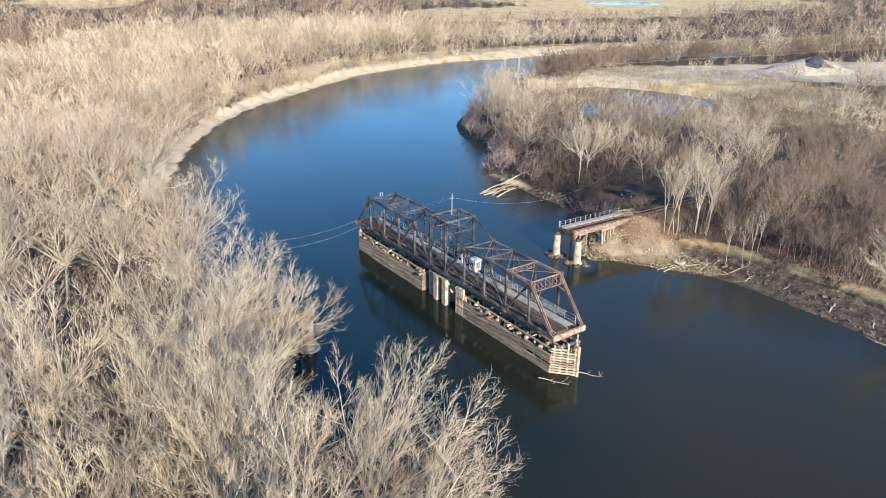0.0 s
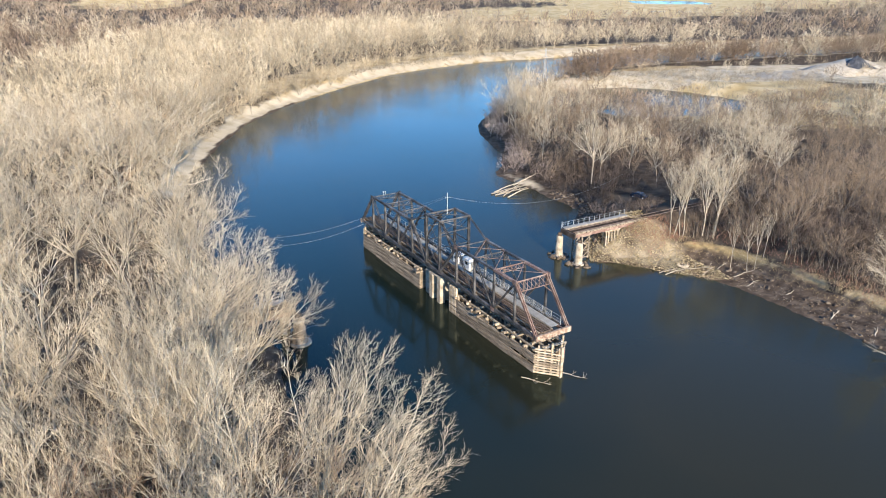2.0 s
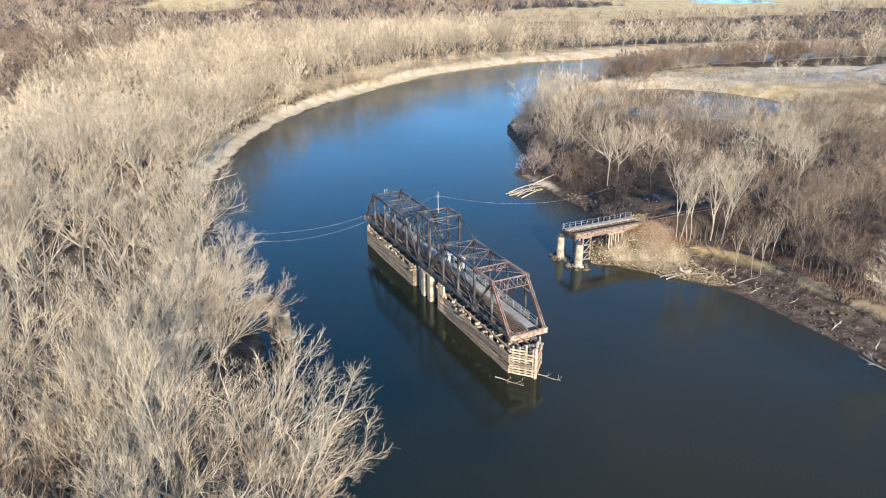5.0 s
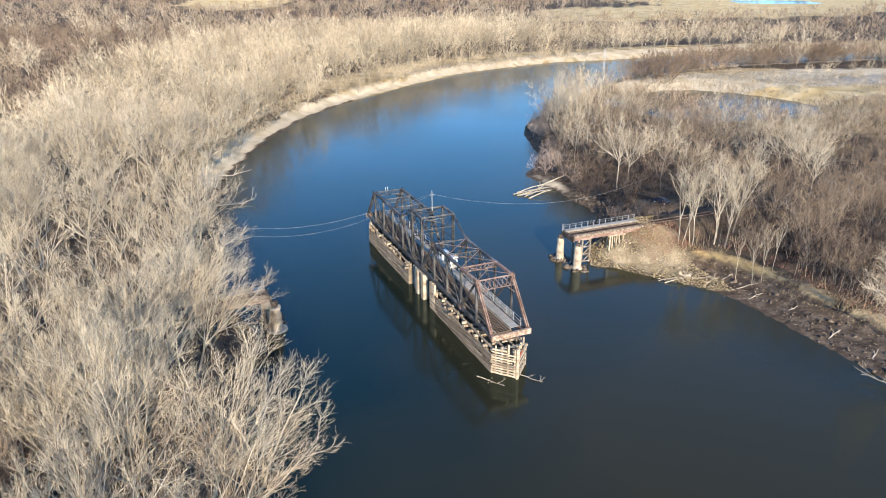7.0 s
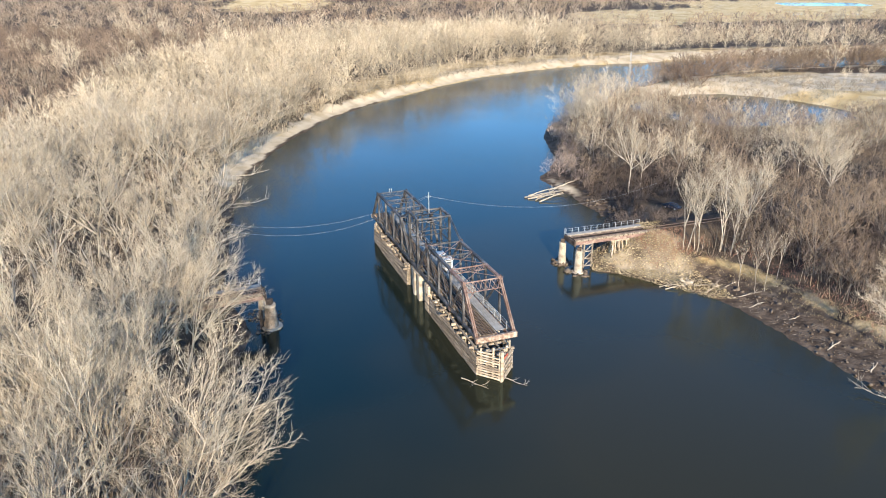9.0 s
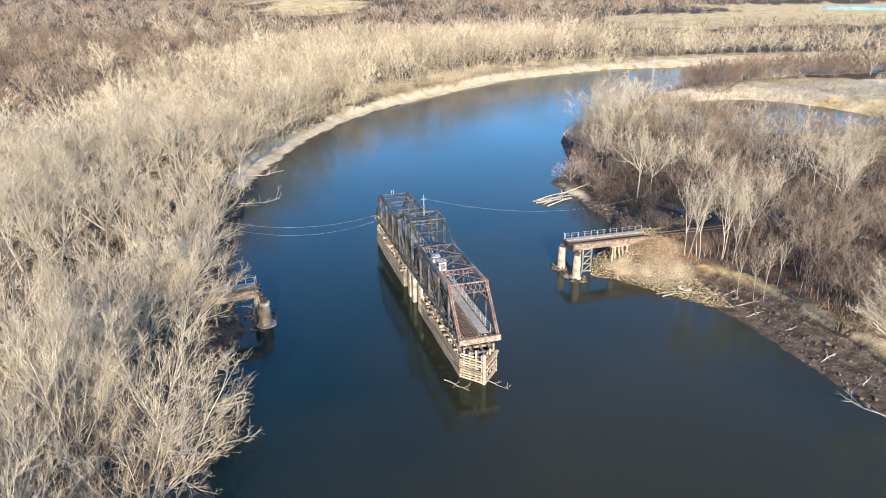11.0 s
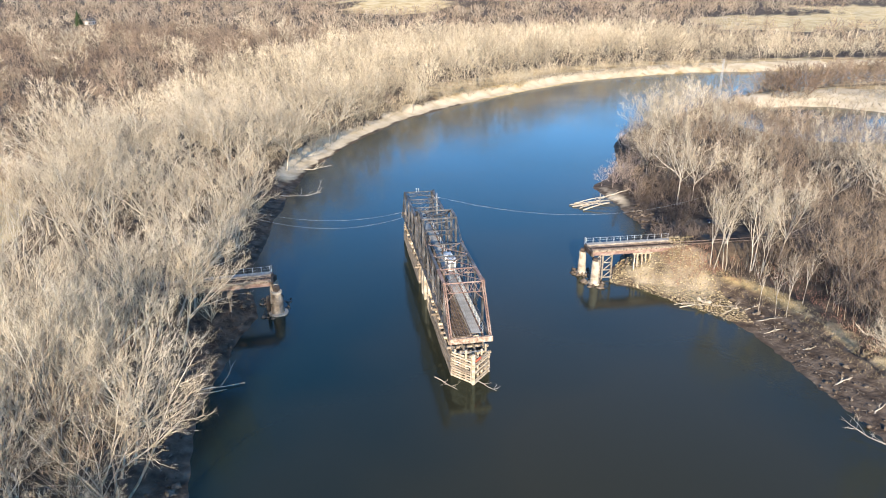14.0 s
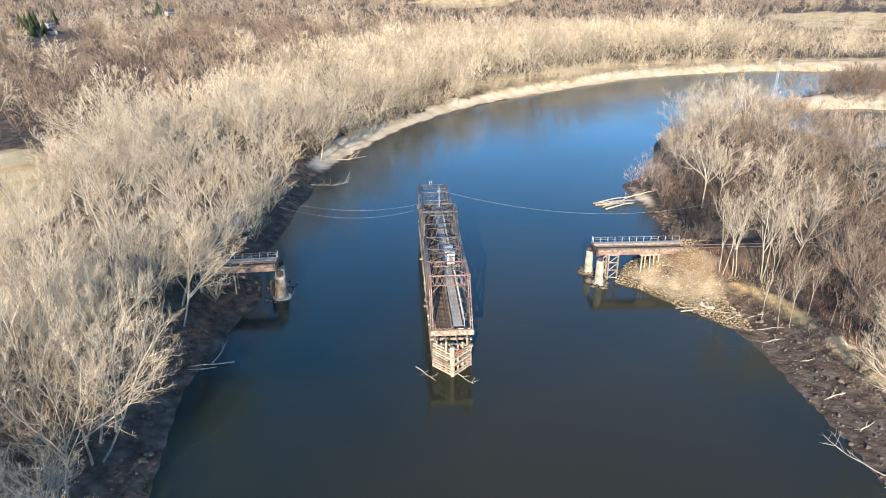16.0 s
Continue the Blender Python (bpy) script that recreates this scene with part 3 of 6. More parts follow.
    for y in (ya, yb):
        member("tower_strut", (0, y, ZTOP), (W, y, ZTOP), 0.2, 0.3)
        member("tower_strut", (0, y, 14.6), (W, y, 14.6), 0.12, 0.18)
        member("tower_strut", (0, y, 11.8), (W, y, 11.8), 0.12, 0.18)
        member("tower_brace", (0, y, 14.6), (W, y, ZTOP), 0.07, 0.1)
        member("tower_brace", (W, y + 0.1, 14.6), (0, y + 0.1, ZTOP), 0.07, 0.1)
    member("tower_lateral", (0, ya, ZTOP), (W, yb, ZTOP), 0.1, 0.1)
    member("tower_lateral", (W, ya, ZTOP + 0.1), (0, yb, ZTOP + 0.1), 0.1, 0.1)
    # drum and turning gear under the middle
    bm = bmesh.new()
    add_tube(bm, (W / 2, 32.25, 5.3), (W / 2, 32.25, 6.3), 2.9, 2.9, 32)
    part("turning_drum", bm, STEEL_DARK, br)
    # floor: stringers, ties, rails
    for x in (1.25, 2.75, 3.6, 5.4):
        member("stringer", (x, 0.2, ZB + 0.05), (x, 64.3, ZB + 0.05), 0.25, 0.5, STEEL_RUST)
    for x in (1.25, 2.75):
        bm = bmesh.new()
        add_beam(bm, (x, 0.0, ZB + 0.66), (x, 64.5, ZB + 0.66), 0.07, 0.14)
        add_beam(bm, (x, 0.0, ZB + 0.585), (x, 64.5, ZB + 0.585), 0.15, 0.03)
        part("rail", bm, RAIL_STEEL, br)
    for x in (1.7, 2.3):
        member("guard_rail", (x, 0.4, ZB + 0.64), (x, 64.1, ZB + 0.64), 0.07, 0.11, RAIL_STEEL)
    for x in (0.62, 3.3):
        member("guard_timber", (x, 0.1, ZB + 0.66), (x, 64.4, ZB + 0.66), 0.2, 0.16, TIMBER_GREY)
    tie = piece("tie", TIMBER_TIE, 3.0, 0.22, 0.24)
    for i in range(129):
        if rng.random() < 0.04:
            continue
        put("tie", tie, br, Matrix.Translation((1.95 + rng.uniform(-0.08, 0.08), 0.3 + i * 0.5, ZB + 0.44)) @ Matrix.Rotation(rng.uniform(-0.02, 0.02), 4, "Z"))
    # walkway with planks laid lengthwise in short runs
    plank = piece("plank", PLANK_GREY, 0.36, 3.0, 0.06, 0.01)
    for i in range(21):
        for k in range(4):
            if rng.random() < 0.02:
                continue
            put("plank", plank, br, Matrix.Translation((3.75 + k * 0.38, 2.2 + i * 3.02, ZB + 0.62 + rng.uniform(0, 0.015))))
    for i in range(26):
        put("walkway_bearer", piece("walkway_bearer", TIMBER_TIE, 2.3, 0.2, 0.25), br, Matrix.Translation((4.4, 1.2 + i * 2.5, ZB + 0.43)))
    # railing with wire panels beside the walkway
    post = piece("railing_post", GALVANISED, 0.08, 0.08, 1.5, 0.01)
    for i in range(27):
        if not 25.0 < 0.6 + i * 2.4 < 33.2:
            put("railing_post", post, br, Matrix.Translation((5.38, 0.6 + i * 2.4, ZB + 1.35)))
    for z in (0.9, 1.45, 2.05):
        member("railing_bar", (5.38, 0.6, ZB + z), (5.38, 24.6, ZB + z), 0.05, 0.05, GALVANISED)
        member("railing_bar", (5.38, 34.2, ZB + z), (5.38, 63.0, ZB + z), 0.05, 0.05, GALVANISED)
    bm = bmesh.new()
    for k in range(10):
        add_box(bm, Matrix.Translation((0, -1.2 + 0.12 + k * 0.24, 0)), 0.02, 0.02, 1.4)
    for k in range(6):
        add_box(bm, Matrix.Translation((0, 0, -0.68 + k * 0.27)), 0.02, 2.4, 0.02)
    wire = bpy.data.meshes.new("wire_panel")
    bm.to_mesh(wire)
    bm.free()
    wire.materials.append(GALVANISED)
    for i in range(9):
        put("wire_panel", wire, br, Matrix.Translation((5.38, 4.2 + i * 2.4, ZB + 1.35)))
    return br


bridge = build_bridge()


def cabin(name, x, y, sx, sy, sz, label):
    c = thing(name, BRIDGE @ pose(x, y, ZB + 0.66), label, "cabin")
    bm = bmesh.new()
    add_box(bm, Matrix.Translation((0, 0, sz / 2)), sx, sy, sz, 0.03)
    part("body", bm, WHITE_PAINT, c)
    bm = bmesh.new()
    add_box(bm, Matrix.Translation((0, 0, sz + 0.05)), sx + 0.25, sy + 0.25, 0.1, 0.02)
    part("roof", bm, WHITE_PAINT, c)
    for s in (-1, 1):
        bm = bmesh.new()
        add_box(bm, Matrix.Translation((s * (sx / 2 + 0.01), 0, sz * 0.62)), 0.04, sy * 0.45, sz * 0.3, 0.01)
        part("window", bm, GLASS_DARK, c, "dark window")
    bm = bmesh.new()
    add_box(bm, Matrix.Translation((0, -sy / 2 - 0.01, sz * 0.42)), sx * 0.5, 0.04, sz * 0.78, 0.01)
    part("door", bm, PLANK_GREY, c)
    return c


cabin("control_cabin", 5.15, 27.2, 1.5, 1.9, 2.1, "small white sheet-metal cabin on the bridge walkway")
cabin("equipment_cabinet", 5.05, 31.0, 1.4, 1.7, 1.7, "low white equipment cabinet on the bridge walkway")

# mast with the cables on the tower
mast = thing("cable_mast", BRIDGE @ pose(3.25, 32.4, ZTOP + 0.1), "grey cable mast with a short crossarm on the bridge tower", "mast")
bm = bmesh.new()
add_tube(bm, (0, 0, 0), (0, 0, 4.3), 0.08, 0.05)
part("pole", bm, GALVANISED, mast)
bm = bmesh.new()
add_beam(bm, (-0.45, 0, 3.3), (0.45, 0, 3.3), 0.06, 0.06)
part("crossarm", bm, CABLE_MAT, mast)
for x in (-0.4, 0, 0.4):
    bm = bmesh.new()
    add_tube(bm, (x, 0, 3.33), (x, 0, 3.5), 0.05, 0.03)
    part("insulator", bm, CABLE_MAT, mast)
for k, y in enumerate((57.6, 59.0)):
    lamp = thing("navigation_light", BRIDGE @ pose(2.6 + 0.5 * k, 58.55, ZT + 0.1), "small pale navigation light on the far portal", "light", "navigation lights")
    bm = bmesh.new()
    add_tube(bm, (0, 0, 0), (0, 0, 0.5), 0.05, 0.05)
    part("stand", bm, GALVANISED, lamp)
    bm = bmesh.new()
    add_tube(bm, (0, 0, 0.5), (0, 0, 0.8), 0.1, 0.09)
    part("lantern", bm, GALVANISED, lamp)


def cable(p, q, sag, label):
    p, q = Vector(p), Vector(q)
    cu = bpy.data.curves.new("cable", "CURVE")
    cu.dimensions, cu.bevel_depth, cu.bevel_resolution = "3D", 0.017, 1
    sp = cu.splines.new("POLY")
    n = 40
    sp.points.add(n)
    for i in range(n + 1):
        t = i / n
        c = p.lerp(q, t)
        sp.points[i].co = (c.x, c.y, c.z - 4 * sag * t * (1 - t), 1)
    cu.materials.append(CABLE_MAT)
    return tagged(new("cable", cu), label, "cable", "cables over the river")


top = BRIDGE @ Vector((3.25, 32.4, ZTOP + 3.6))
corner_a, corner_b = BRIDGE @ Vector((-0.25, 64.3, 7.3)), BRIDGE @ Vector((-0.25, 63.0, 6.4))
cable((-50, 126, 10.5), corner_b, 3.4, "pale sagging cable from the wooded bank to the bridge end")
cable((-50, 127.5, 11.0), corner_a, 2.6, "pale sagging cable from the wooded bank to the bridge end")
cable(corner_b, top, 0.6, "pale cable rising from the bridge end to its mast")
cable(corner_a, top + Vector((0, 0, 0.2)), 0.5, "pale cable rising from the bridge end to its mast")
cable(top, (47, 186, 9), 4.2, "pale sagging cable from the bridge mast to the wooded bank")


# ---- timber guard pier ----
def crib(y0, y1, nose_y, label):
    """A timber crib with open slatted nose; walls of stacked timbers, piles and bleached cap beams."""
    g = thing("guard_pier", BRIDGE, label, "timber pier", "guard piers")
    rows, h = 9, 0.40
    length = abs(y1 - y0)
    n = 4
    seg = length / n
    lo = min(y0, y1)
    for x in (0.15, 6.4):
        for r in range(rows):
            for k in range(n):
                off = seg * 0.5 if r % 2 else 0.0
                a, b = lo + k * seg + off, lo + (k + 1) * seg + off
                b = min(b, lo + length)
                if r % 2 and k == 0:
                    put("timber", piece("timber", TIMBER_GREY, 0.3, seg * 0.5 - 0.02, h - 0.06, 0.035), g, Matrix.Translation((x + rng.uniform(-0.03, 0.03), lo + seg * 0.25, 0.02 + h * r + h / 2 - 0.16)))
                if b - a < 0.3 or (rng.random() < 0.03 and r > 3):
                    continue
                put("timber", piece("timber", TIMBER_GREY, 0.3, b - a - 0.03, h - 0.06, 0.035), g,
                    Matrix.Translation((x + rng.uniform(-0.07, 0.07), (a + b) / 2, h * r + h / 2 - 0.14)) @ Matrix.Rotation(rng.uniform(-0.006, 0.006), 4, "X"))
    for y in (lo + 0.15, lo + length - 0.15):
        for r in range(rows):
            put("timber", piece("timber", TIMBER_GREY, 5.9, 0.3, h - 0.06, 0.035), g, Matrix.Translation((3.27, y, h * r + h / 2 - 0.14)))
    bm = bmesh.new()
    add_tube(bm, (0, 0, -2.0), (0, 0, 5.2), 0.2, 0.17, 8)
    pile = bpy.data.meshes.new("timber_post")
    bm.to_mesh(pile)
    bm.free()
    pile.materials.append(TIMBER_PALE)
    k = int(length / 1.95)
    for i in range(k + 1):
        y = lo + 0.5 + i * (length - 1.0) / k
        for x in (0.6, 6.0, 3.3):
            put("timber_post", pile, g, Matrix.Translation((x + rng.uniform(-0.1, 0.1), y + rng.uniform(-0.35, 0.35), rng.uniform(-2.3, -0.7))) @ Matrix.Rotation(rng.uniform(-0.06, 0.06), 4, "Y"))
        if rng.random() < 0.3:
            continue
        put("cap_beam", piece("cap_beam", rng.choice((TIMBER_PALE, TIMBER_GREY, TIMBER_GREY)), rng.choice((6.2, 6.6, 7.0)), 0.42, 0.4, 0.04), g,
            Matrix.Translation((3.2 + rng.uniform(-0.45, 0.4), y + rng.uniform(-0.35, 0.35), 3.7 + rng.uniform(-0.12, 0.12))) @ Matrix.Rotation(rng.uniform(-0.09, 0.09), 4, "Z") @ Matrix.Rotation(rng.uniform(-0.03, 0.03), 4, "Y"))
        if rng.random() < 0.5:
            put("block", piece("block", rng.choice((TIMBER_PALE, TIMBER_GREY)), rng.choice((0.6, 0.9)), rng.choice((0.4, 0.6)), 0.45, 0.09), g,
                Matrix.Translation((0.25 + rng.uniform(-0.2, 0.3), y + rng.uniform(0.3, 0.9), 3.95 + rng.uniform(-0.15, 0.5))) @ Matrix.Rotation(rng.uniform(-0.5, 0.5), 4, "Z"))
    for x in (0.6, 2.4, 4.2, 6.0):
        put("long_timber", piece("long_timber", TIMBER_GREY, 0.3, length - 0.8, 0.3, 0.03), g, Matrix.Translation((x, lo + length / 2, 4.1)))
    # rubble ballast inside
    bm = bmesh.new()
    bmesh.ops.create_grid(bm, x_segments=10, y_segments=40, size=0.5, matrix=Matrix.Translation((3.27, lo + length / 2, 2.3)) @ Matrix.Diagonal((5.8, length - 0.7, 1, 1)))
    for v in bm.verts:
        v.co.z += rng.uniform(-0.35, 0.35)
    part("ballast", bm, STONE_GREY, g)
    # nose
    tip = Vector((3.1, nose_y, 0))
    end = lo if nose_y < lo else lo + length
    sg = 1 if nose_y < lo else -1
    for a in (Vector((0.15, end + sg * 0.1, 0)), Vector((6.4, end + sg * 0.1, 0))):
        d = tip - a
        inner = Vector((3.2, end, 0))
        for r in range(10):
            z = 0.22 + r * 0.47
            if rng.random() < (0.28 if r > 5 else 0.05):
                continue
            lap = rng.uniform(0.55, 0.8) if r > 4 and rng.random() < 0.35 else rng.uniform(0.9, 1.0)
            m, n2 = along(a + Vector((0, 0, z)), a + d * lap + Vector((0, 0, z + rng.uniform(-0.12, 0.12))))
            put("slat", piece("slat", TIMBER_GREY if rng.random() < 0.2 else TIMBER_PALE, 0.16, round(n2 * 2) / 2, rng.choice((0.22, 0.28, 0.32)), 0.04), g, m)
        for t in (0.08, 0.34, 0.64, 0.92):
            c = a + d * t
            c += (inner - c).normalized() * 0.36
            put("timber_post", pile, g, Matrix.Translation((c.x, c.y, rng.uniform(-0.5, 0.4))) @ Matrix.Rotation(rng.uniform(-0.04, 0.04), 4, "X"))
    put("nose_post", piece("nose_post", TIMBER_PALE, 0.5, 0.5, 5.6, 0.05), g, Matrix.Translation((tip.x, tip.y + sg * 0.2, 2.6)))
    for k in range(8):
        t = (k + 0.5) / 8
        wdt = 5.6 * (1 - t) + 0.5
        if rng.random() < 0.55:
            continue
        put("nose_plank", piece("nose_plank", PLANK_GREY, round(wdt, 1), 0.36, 0.08, 0.01), g, Matrix.Translation((3.2, end + (nose_y - end) * t, 4.75 + rng.uniform(0, 0.05))) @ Matrix.Rotation(rng.uniform(-0.06, 0.06), 4, "Z"))
    return g


near_crib = crib(0.3, 26.2, -3.0, "weathered grey timber guard pier with bleached slatted nose in the river")
far_crib = crib(37.7, 64.6, 67.6, "weathered grey timber guard pier in the river")
put("red_board", piece("red_board", RED_PAINT, 0.12, 1.5, 0.4), near_crib, Matrix.Translation((4.05, -2.25, 4.15)) @ Matrix.Rotation(radians(-45), 4, "Z"))

pivot = thing("pivot_pier", BRIDGE @ pose(W / 2, 32.25, 0), "stained concrete pivot pier with square columns under the bridge", "pier")
bm = bmesh.new()
add_tube(bm, (0, 0, -2), (0, 0, 5.25), 2.3, 2.2, 28)
part("drum", bm, CONCRETE, pivot)
for x, y in ((-2.7, -2.0), (-2.7, 0.9), (2.7, -2.0), (2.7, 0.9), (-2.2, 3.2), (2.2, 3.2)):
    bm = bmesh.new()
    add_box(bm, Matrix.Translation((x, y, 1.6)), 1.15, 1.3, 7.2, 0.08)
    part("column", bm, CONCRETE, pivot)
bm = bmesh.new()
add_box(bm, Matrix.Translation((0, -0.4, 5.25)), 6.3, 4.6, 0.3, 0.05)
part("cap", bm, CONCRETE, pivot)
for x in (0.3, 6.2):
    for k in range(5):
        g = near_crib
        put("timber_post", piece("corner_post", TIMBER_PALE, 0.42, 0.42, 6.2, 0.05), g, Matrix.Translation((x - 0.1, 24.1 + k * 0.5, 2.4 + rng.uniform(-0.1, 0.1))))


# ---- approach spans ----
def approach(app, flip, length, label, n_posts):
    a = thing("approach_span", pose(app[0], app[1], 0, 0, 0, app[2]), label, "railway bridge span", "approach spans")
    s = -1.0 if flip else 1.0      # y towards the upstream side

    def bar(name, p, q, w, h, mat):
        bm = bmesh.new()
        add_beam(bm, (p[0], s * p[1], p[2]), (q[0], s * q[1], q[2]), w, h, 0.02)
        return part(name, bm, mat, a)
    for y in (0.7, 2.4):
        bar("girder", (0.2, y, 6.15), (length, y, 6.15), 0.35, 0.9, STEEL_RUST)
    bar("fascia_timber", (0, 0.25, 6.75), (length, 0.25, 6.75), 0.25, 0.3, TIMBER_GREY)
    bar("end_beam", (-0.15, 0.0, 6.2), (-0.15, 5.0, 6.2), 0.35, 1.1, TIMBER_TIE)
    for i in range(int(length / 0.55)):
        put("tie", piece("tie", TIMBER_TIE, 0.24, 3.2, 0.24), a, Matrix.Translation((0.3 + i * 0.55, s * (1.75 + rng.uniform(-0.06, 0.06)), 6.72)))
    for y in (1.0, 2.45):
        bar("rail", (0, y, 6.93), (length + 3, y, 6.93), 0.08, 0.15, RAIL_STEEL)
    for y in (0.45, 3.2):
        bar("guard_timber", (0, y, 6.92), (length, y, 6.92), 0.2, 0.16, TIMBER_GREY)
    for i in range(int(length / 0.4)):
        put("plank", piece("deck_plank", PLANK_GREY, 0.37, 1.5, 0.07, 0.01), a, Matrix.Translation((0.3 + i * 0.4, s * 4.25, 6.92 + rng.uniform(0, 0.012))))
    bar("walkway_edge", (0, 3.55, 6.9), (length, 3.55, 6.9), 0.12, 0.2, TIMBER_PALE)
    bar("walkway_stringer", (0, 4.2, 6.65), (length, 4.2, 6.65), 0.25, 0.4, TIMBER_GREY)
    rail = part("railing", piece("railing_top", GALVANISED, length - 0.2, 0.04, 0.04, 0.01), GALVANISED, a)
    rail.matrix_local = Matrix.Translation((length / 2, s * 4.98, 8.0))
    bar("railing_bar", (0.1, 4.98, 7.5), (length - 0.1, 4.98, 7.5), 0.03, 0.03, GALVANISED)
    for i in range(n_posts):
        put("railing_post", piece("railing_post_b", GALVANISED, 0.09, 0.09, 1.15, 0.01), a, Matrix.Translation((0.15 + i * (length - 0.3) / (n_posts - 1), s * 4.98, 7.47)))
    put("marker_post", piece("marker_post", GALVANISED, 0.1, 0.1, 1.6, 0.01), a, Matrix.Translation((-0.1, s * 5.0, 7.5)))
    return a


def track(app, flip, u0, u1, label):
    """Ties and rails on the embankment behind a span."""
    a = thing("railway_track", pose(app[0], app[1], 0, 0, 0, app[2]), label, "railway track", "tracks")
    s = -1.0 if flip else 1.0
    for i in range(int((u1 - u0) / 0.6)):
        put("tie", piece("tie", TIMBER_TIE, 0.24, 2.6, 0.2), a, Matrix.Translation((u0 + i * 0.6, s * (1.75 + rng.uniform(-0.08, 0.08)), 6.68)) @ Matrix.Rotation(rng.uniform(-0.05, 0.05), 4, "Z"))
    for y in (1.0, 2.45):
        bm = bmesh.new()
        add_beam(bm, (u0, s * y, 6.85), (u1, s * y, 6.85), 0.08, 0.15)
        part("rail", bm, RAIL_STEEL, a)
    return a


track(APP_R, False, 22.2, 52.0, "rusty disused railway track on the embankment")
right_span = approach(APP_R, False, 19.0, "rusty railway approach span with pale walkway and railing", 13)
left_span = approach(APP_L, True, 22.0, "shaded railway approach span with railing ending over the river", 14)


def column(name, x, y, r, top_z, label, stained=False):
    c = thing(name, pose(x, y, 0), label, "pier", "approach piers")
    bm = bmesh.new()
    add_tube(bm, (0, 0, -2), (0, 0, top_z), r * (1.85 if stained else 1.3), r, 20)
    bmesh.ops.subdivide_edges(bm, edges=[e for e in bm.edges if abs(e.verts[0].co.z - e.verts[1].co.z) > 2], cuts=6)
    for v in bm.verts:
        f = 1 + (0.22 if stained else 0.10) * noise.noise(v.co * 1.3 + Vector((x, y, 0)))
        v.co.x *= f
        v.co.y *= f
        if v.co.z > top_z - 0.3:
            v.co.z += 0.3 * noise.noise(v.co * 2.0)
    part("shaft", bm, PIER_STAINED if stained else CONCRETE, c)
    bm = bmesh.new()
    add_tube(bm, (0, 0, -1.5), (0, 0, 0.3), r * (2.3 if stained else 1.9), r * (2.2 if stained else 1.7), 20)
    for v in bm.verts:
        v.co.x *= 1 + 0.15 * noise.noise(v.co * 0.9 + Vector((x, 0, 0)))
    part("footing", bm, CONCRETE, c)
    bm = bmesh.new()
    add_box(bm, Matrix.Translation((0, 0, (top_z + 5.7) / 2)), r * 1.2, r * 1.2, 5.75 - top_z + 0.1, 0.05)
    part("bearing", bm, TIMBER_TIE, c)
    return c


column("concrete_column", 30.1, 143.1, 0.75, 5.2, "tall weathered cylindrical concrete pier column at the water's edge")
column("concrete_column", 26.2, 147.6, 0.75, 5.0, "tall weathered cylindrical concrete pier column at the water's edge")
left_pier = column("concrete_column", -22.9, 104.6, 0.85, 4.6, "brown-stained tapering concrete pier with broad pale footing", True)
bm = bmesh.new()
add_box(bm, Matrix.Translation((-1.7, -0.6, 1.3)), 0.5, 0.7, 4.6, 0.06)
part("buttress", bm, TIMBER_TIE, left_pier)
bm = bmesh.new()
add_tube(bm, (0, 0, 4.3), (0, 0, 4.75), 1.1, 1.05, 16)
part("cap", bm, CONCRETE, left_pier)
bm = bmesh.new()
add_beam(bm, (-0.6, -0.4, 4.6), (-0.6, -0.4, 6.0), 0.25, 0.25, 0.03)
part("strut", bm, TIMBER_PALE, left_pier)
column("concrete_column", -26.6, 108.6, 0.85, 4.6, "flaking concrete pier column with broad footing in shade")


def bent(m, width, height, label, pale=True, braces=3):
    b = thing("timber_bent", m, label, "timber trestle", "timber bents")
    mat = TIMBER_PALE if pale else TIMBER_GREY
    for x in (-width / 2, width / 2):
        bm = bmesh.new()
        add_beam(bm, (x, 0, -0.8), (x, 0, height), 0.32, 0.32, 0.03)
        part("post", bm, mat, b)
    for k in range(braces + 1):
        z = 0.2 + k * (height - 0.4) / braces
        bm = bmesh.new()
        add_beam(bm, (-width / 2, -0.2, z), (width / 2, -0.2, z), 0.12, 0.24, 0.02)
        part("rung", bm, mat, b)
        if k < braces:
            z2 = 0.2 + (k + 1) * (height - 0.4) / braces
            bm = bmesh.new()
            add_beam(bm, (-width / 2, -0.33, z), (width / 2, -0.33, z2), 0.1, 0.2, 0.02)
            part("brace", bm, mat, b)
    return b


R_APP = pose(APP_R[0], APP_R[1], 0, 0, 0, APP_R[2])
bent(R_APP @ pose(3.6, 0.9, 0.3), 2.0, 5.5, "brown weathered timber trestle bent with cross braces under the span", False)
bent(R_APP @ pose(1.6, 1.8, 0.0), 1.6, 5.7, "dark timber trestle bent under the span", False)
cluster = thing("trestle_bent", R_APP @ pose(11.3, 2.2, 1.8), "cluster of bleached timber piles under the approach span", "timber piles")
for i in range(9):
    bm = bmesh.new()
    x = 0.42 * (i - 4)
    add_tube(bm, (x + rng.uniform(-0.35, 0.35), -1.7 + 1.4 * (i % 2), -1.0), (x + rng.uniform(-0.15, 0.15), -1.4 + 1.4 * (i % 2), 3.9), 0.15, 0.13)
    part("timber_post", bm, TIMBER_PALE, cluster)
for y in (-1.5, 0.0):
    bm = bmesh.new()
    add_box(bm, Matrix.Translation((0, y, 3.75)), 4.4, 0.35, 0.35, 0.04)
    part("cap_timber", bm, TIMBER_PALE, cluster)
L_APP = pose(APP_L[0], APP_L[1], 0, 0, 0, APP_L[2])
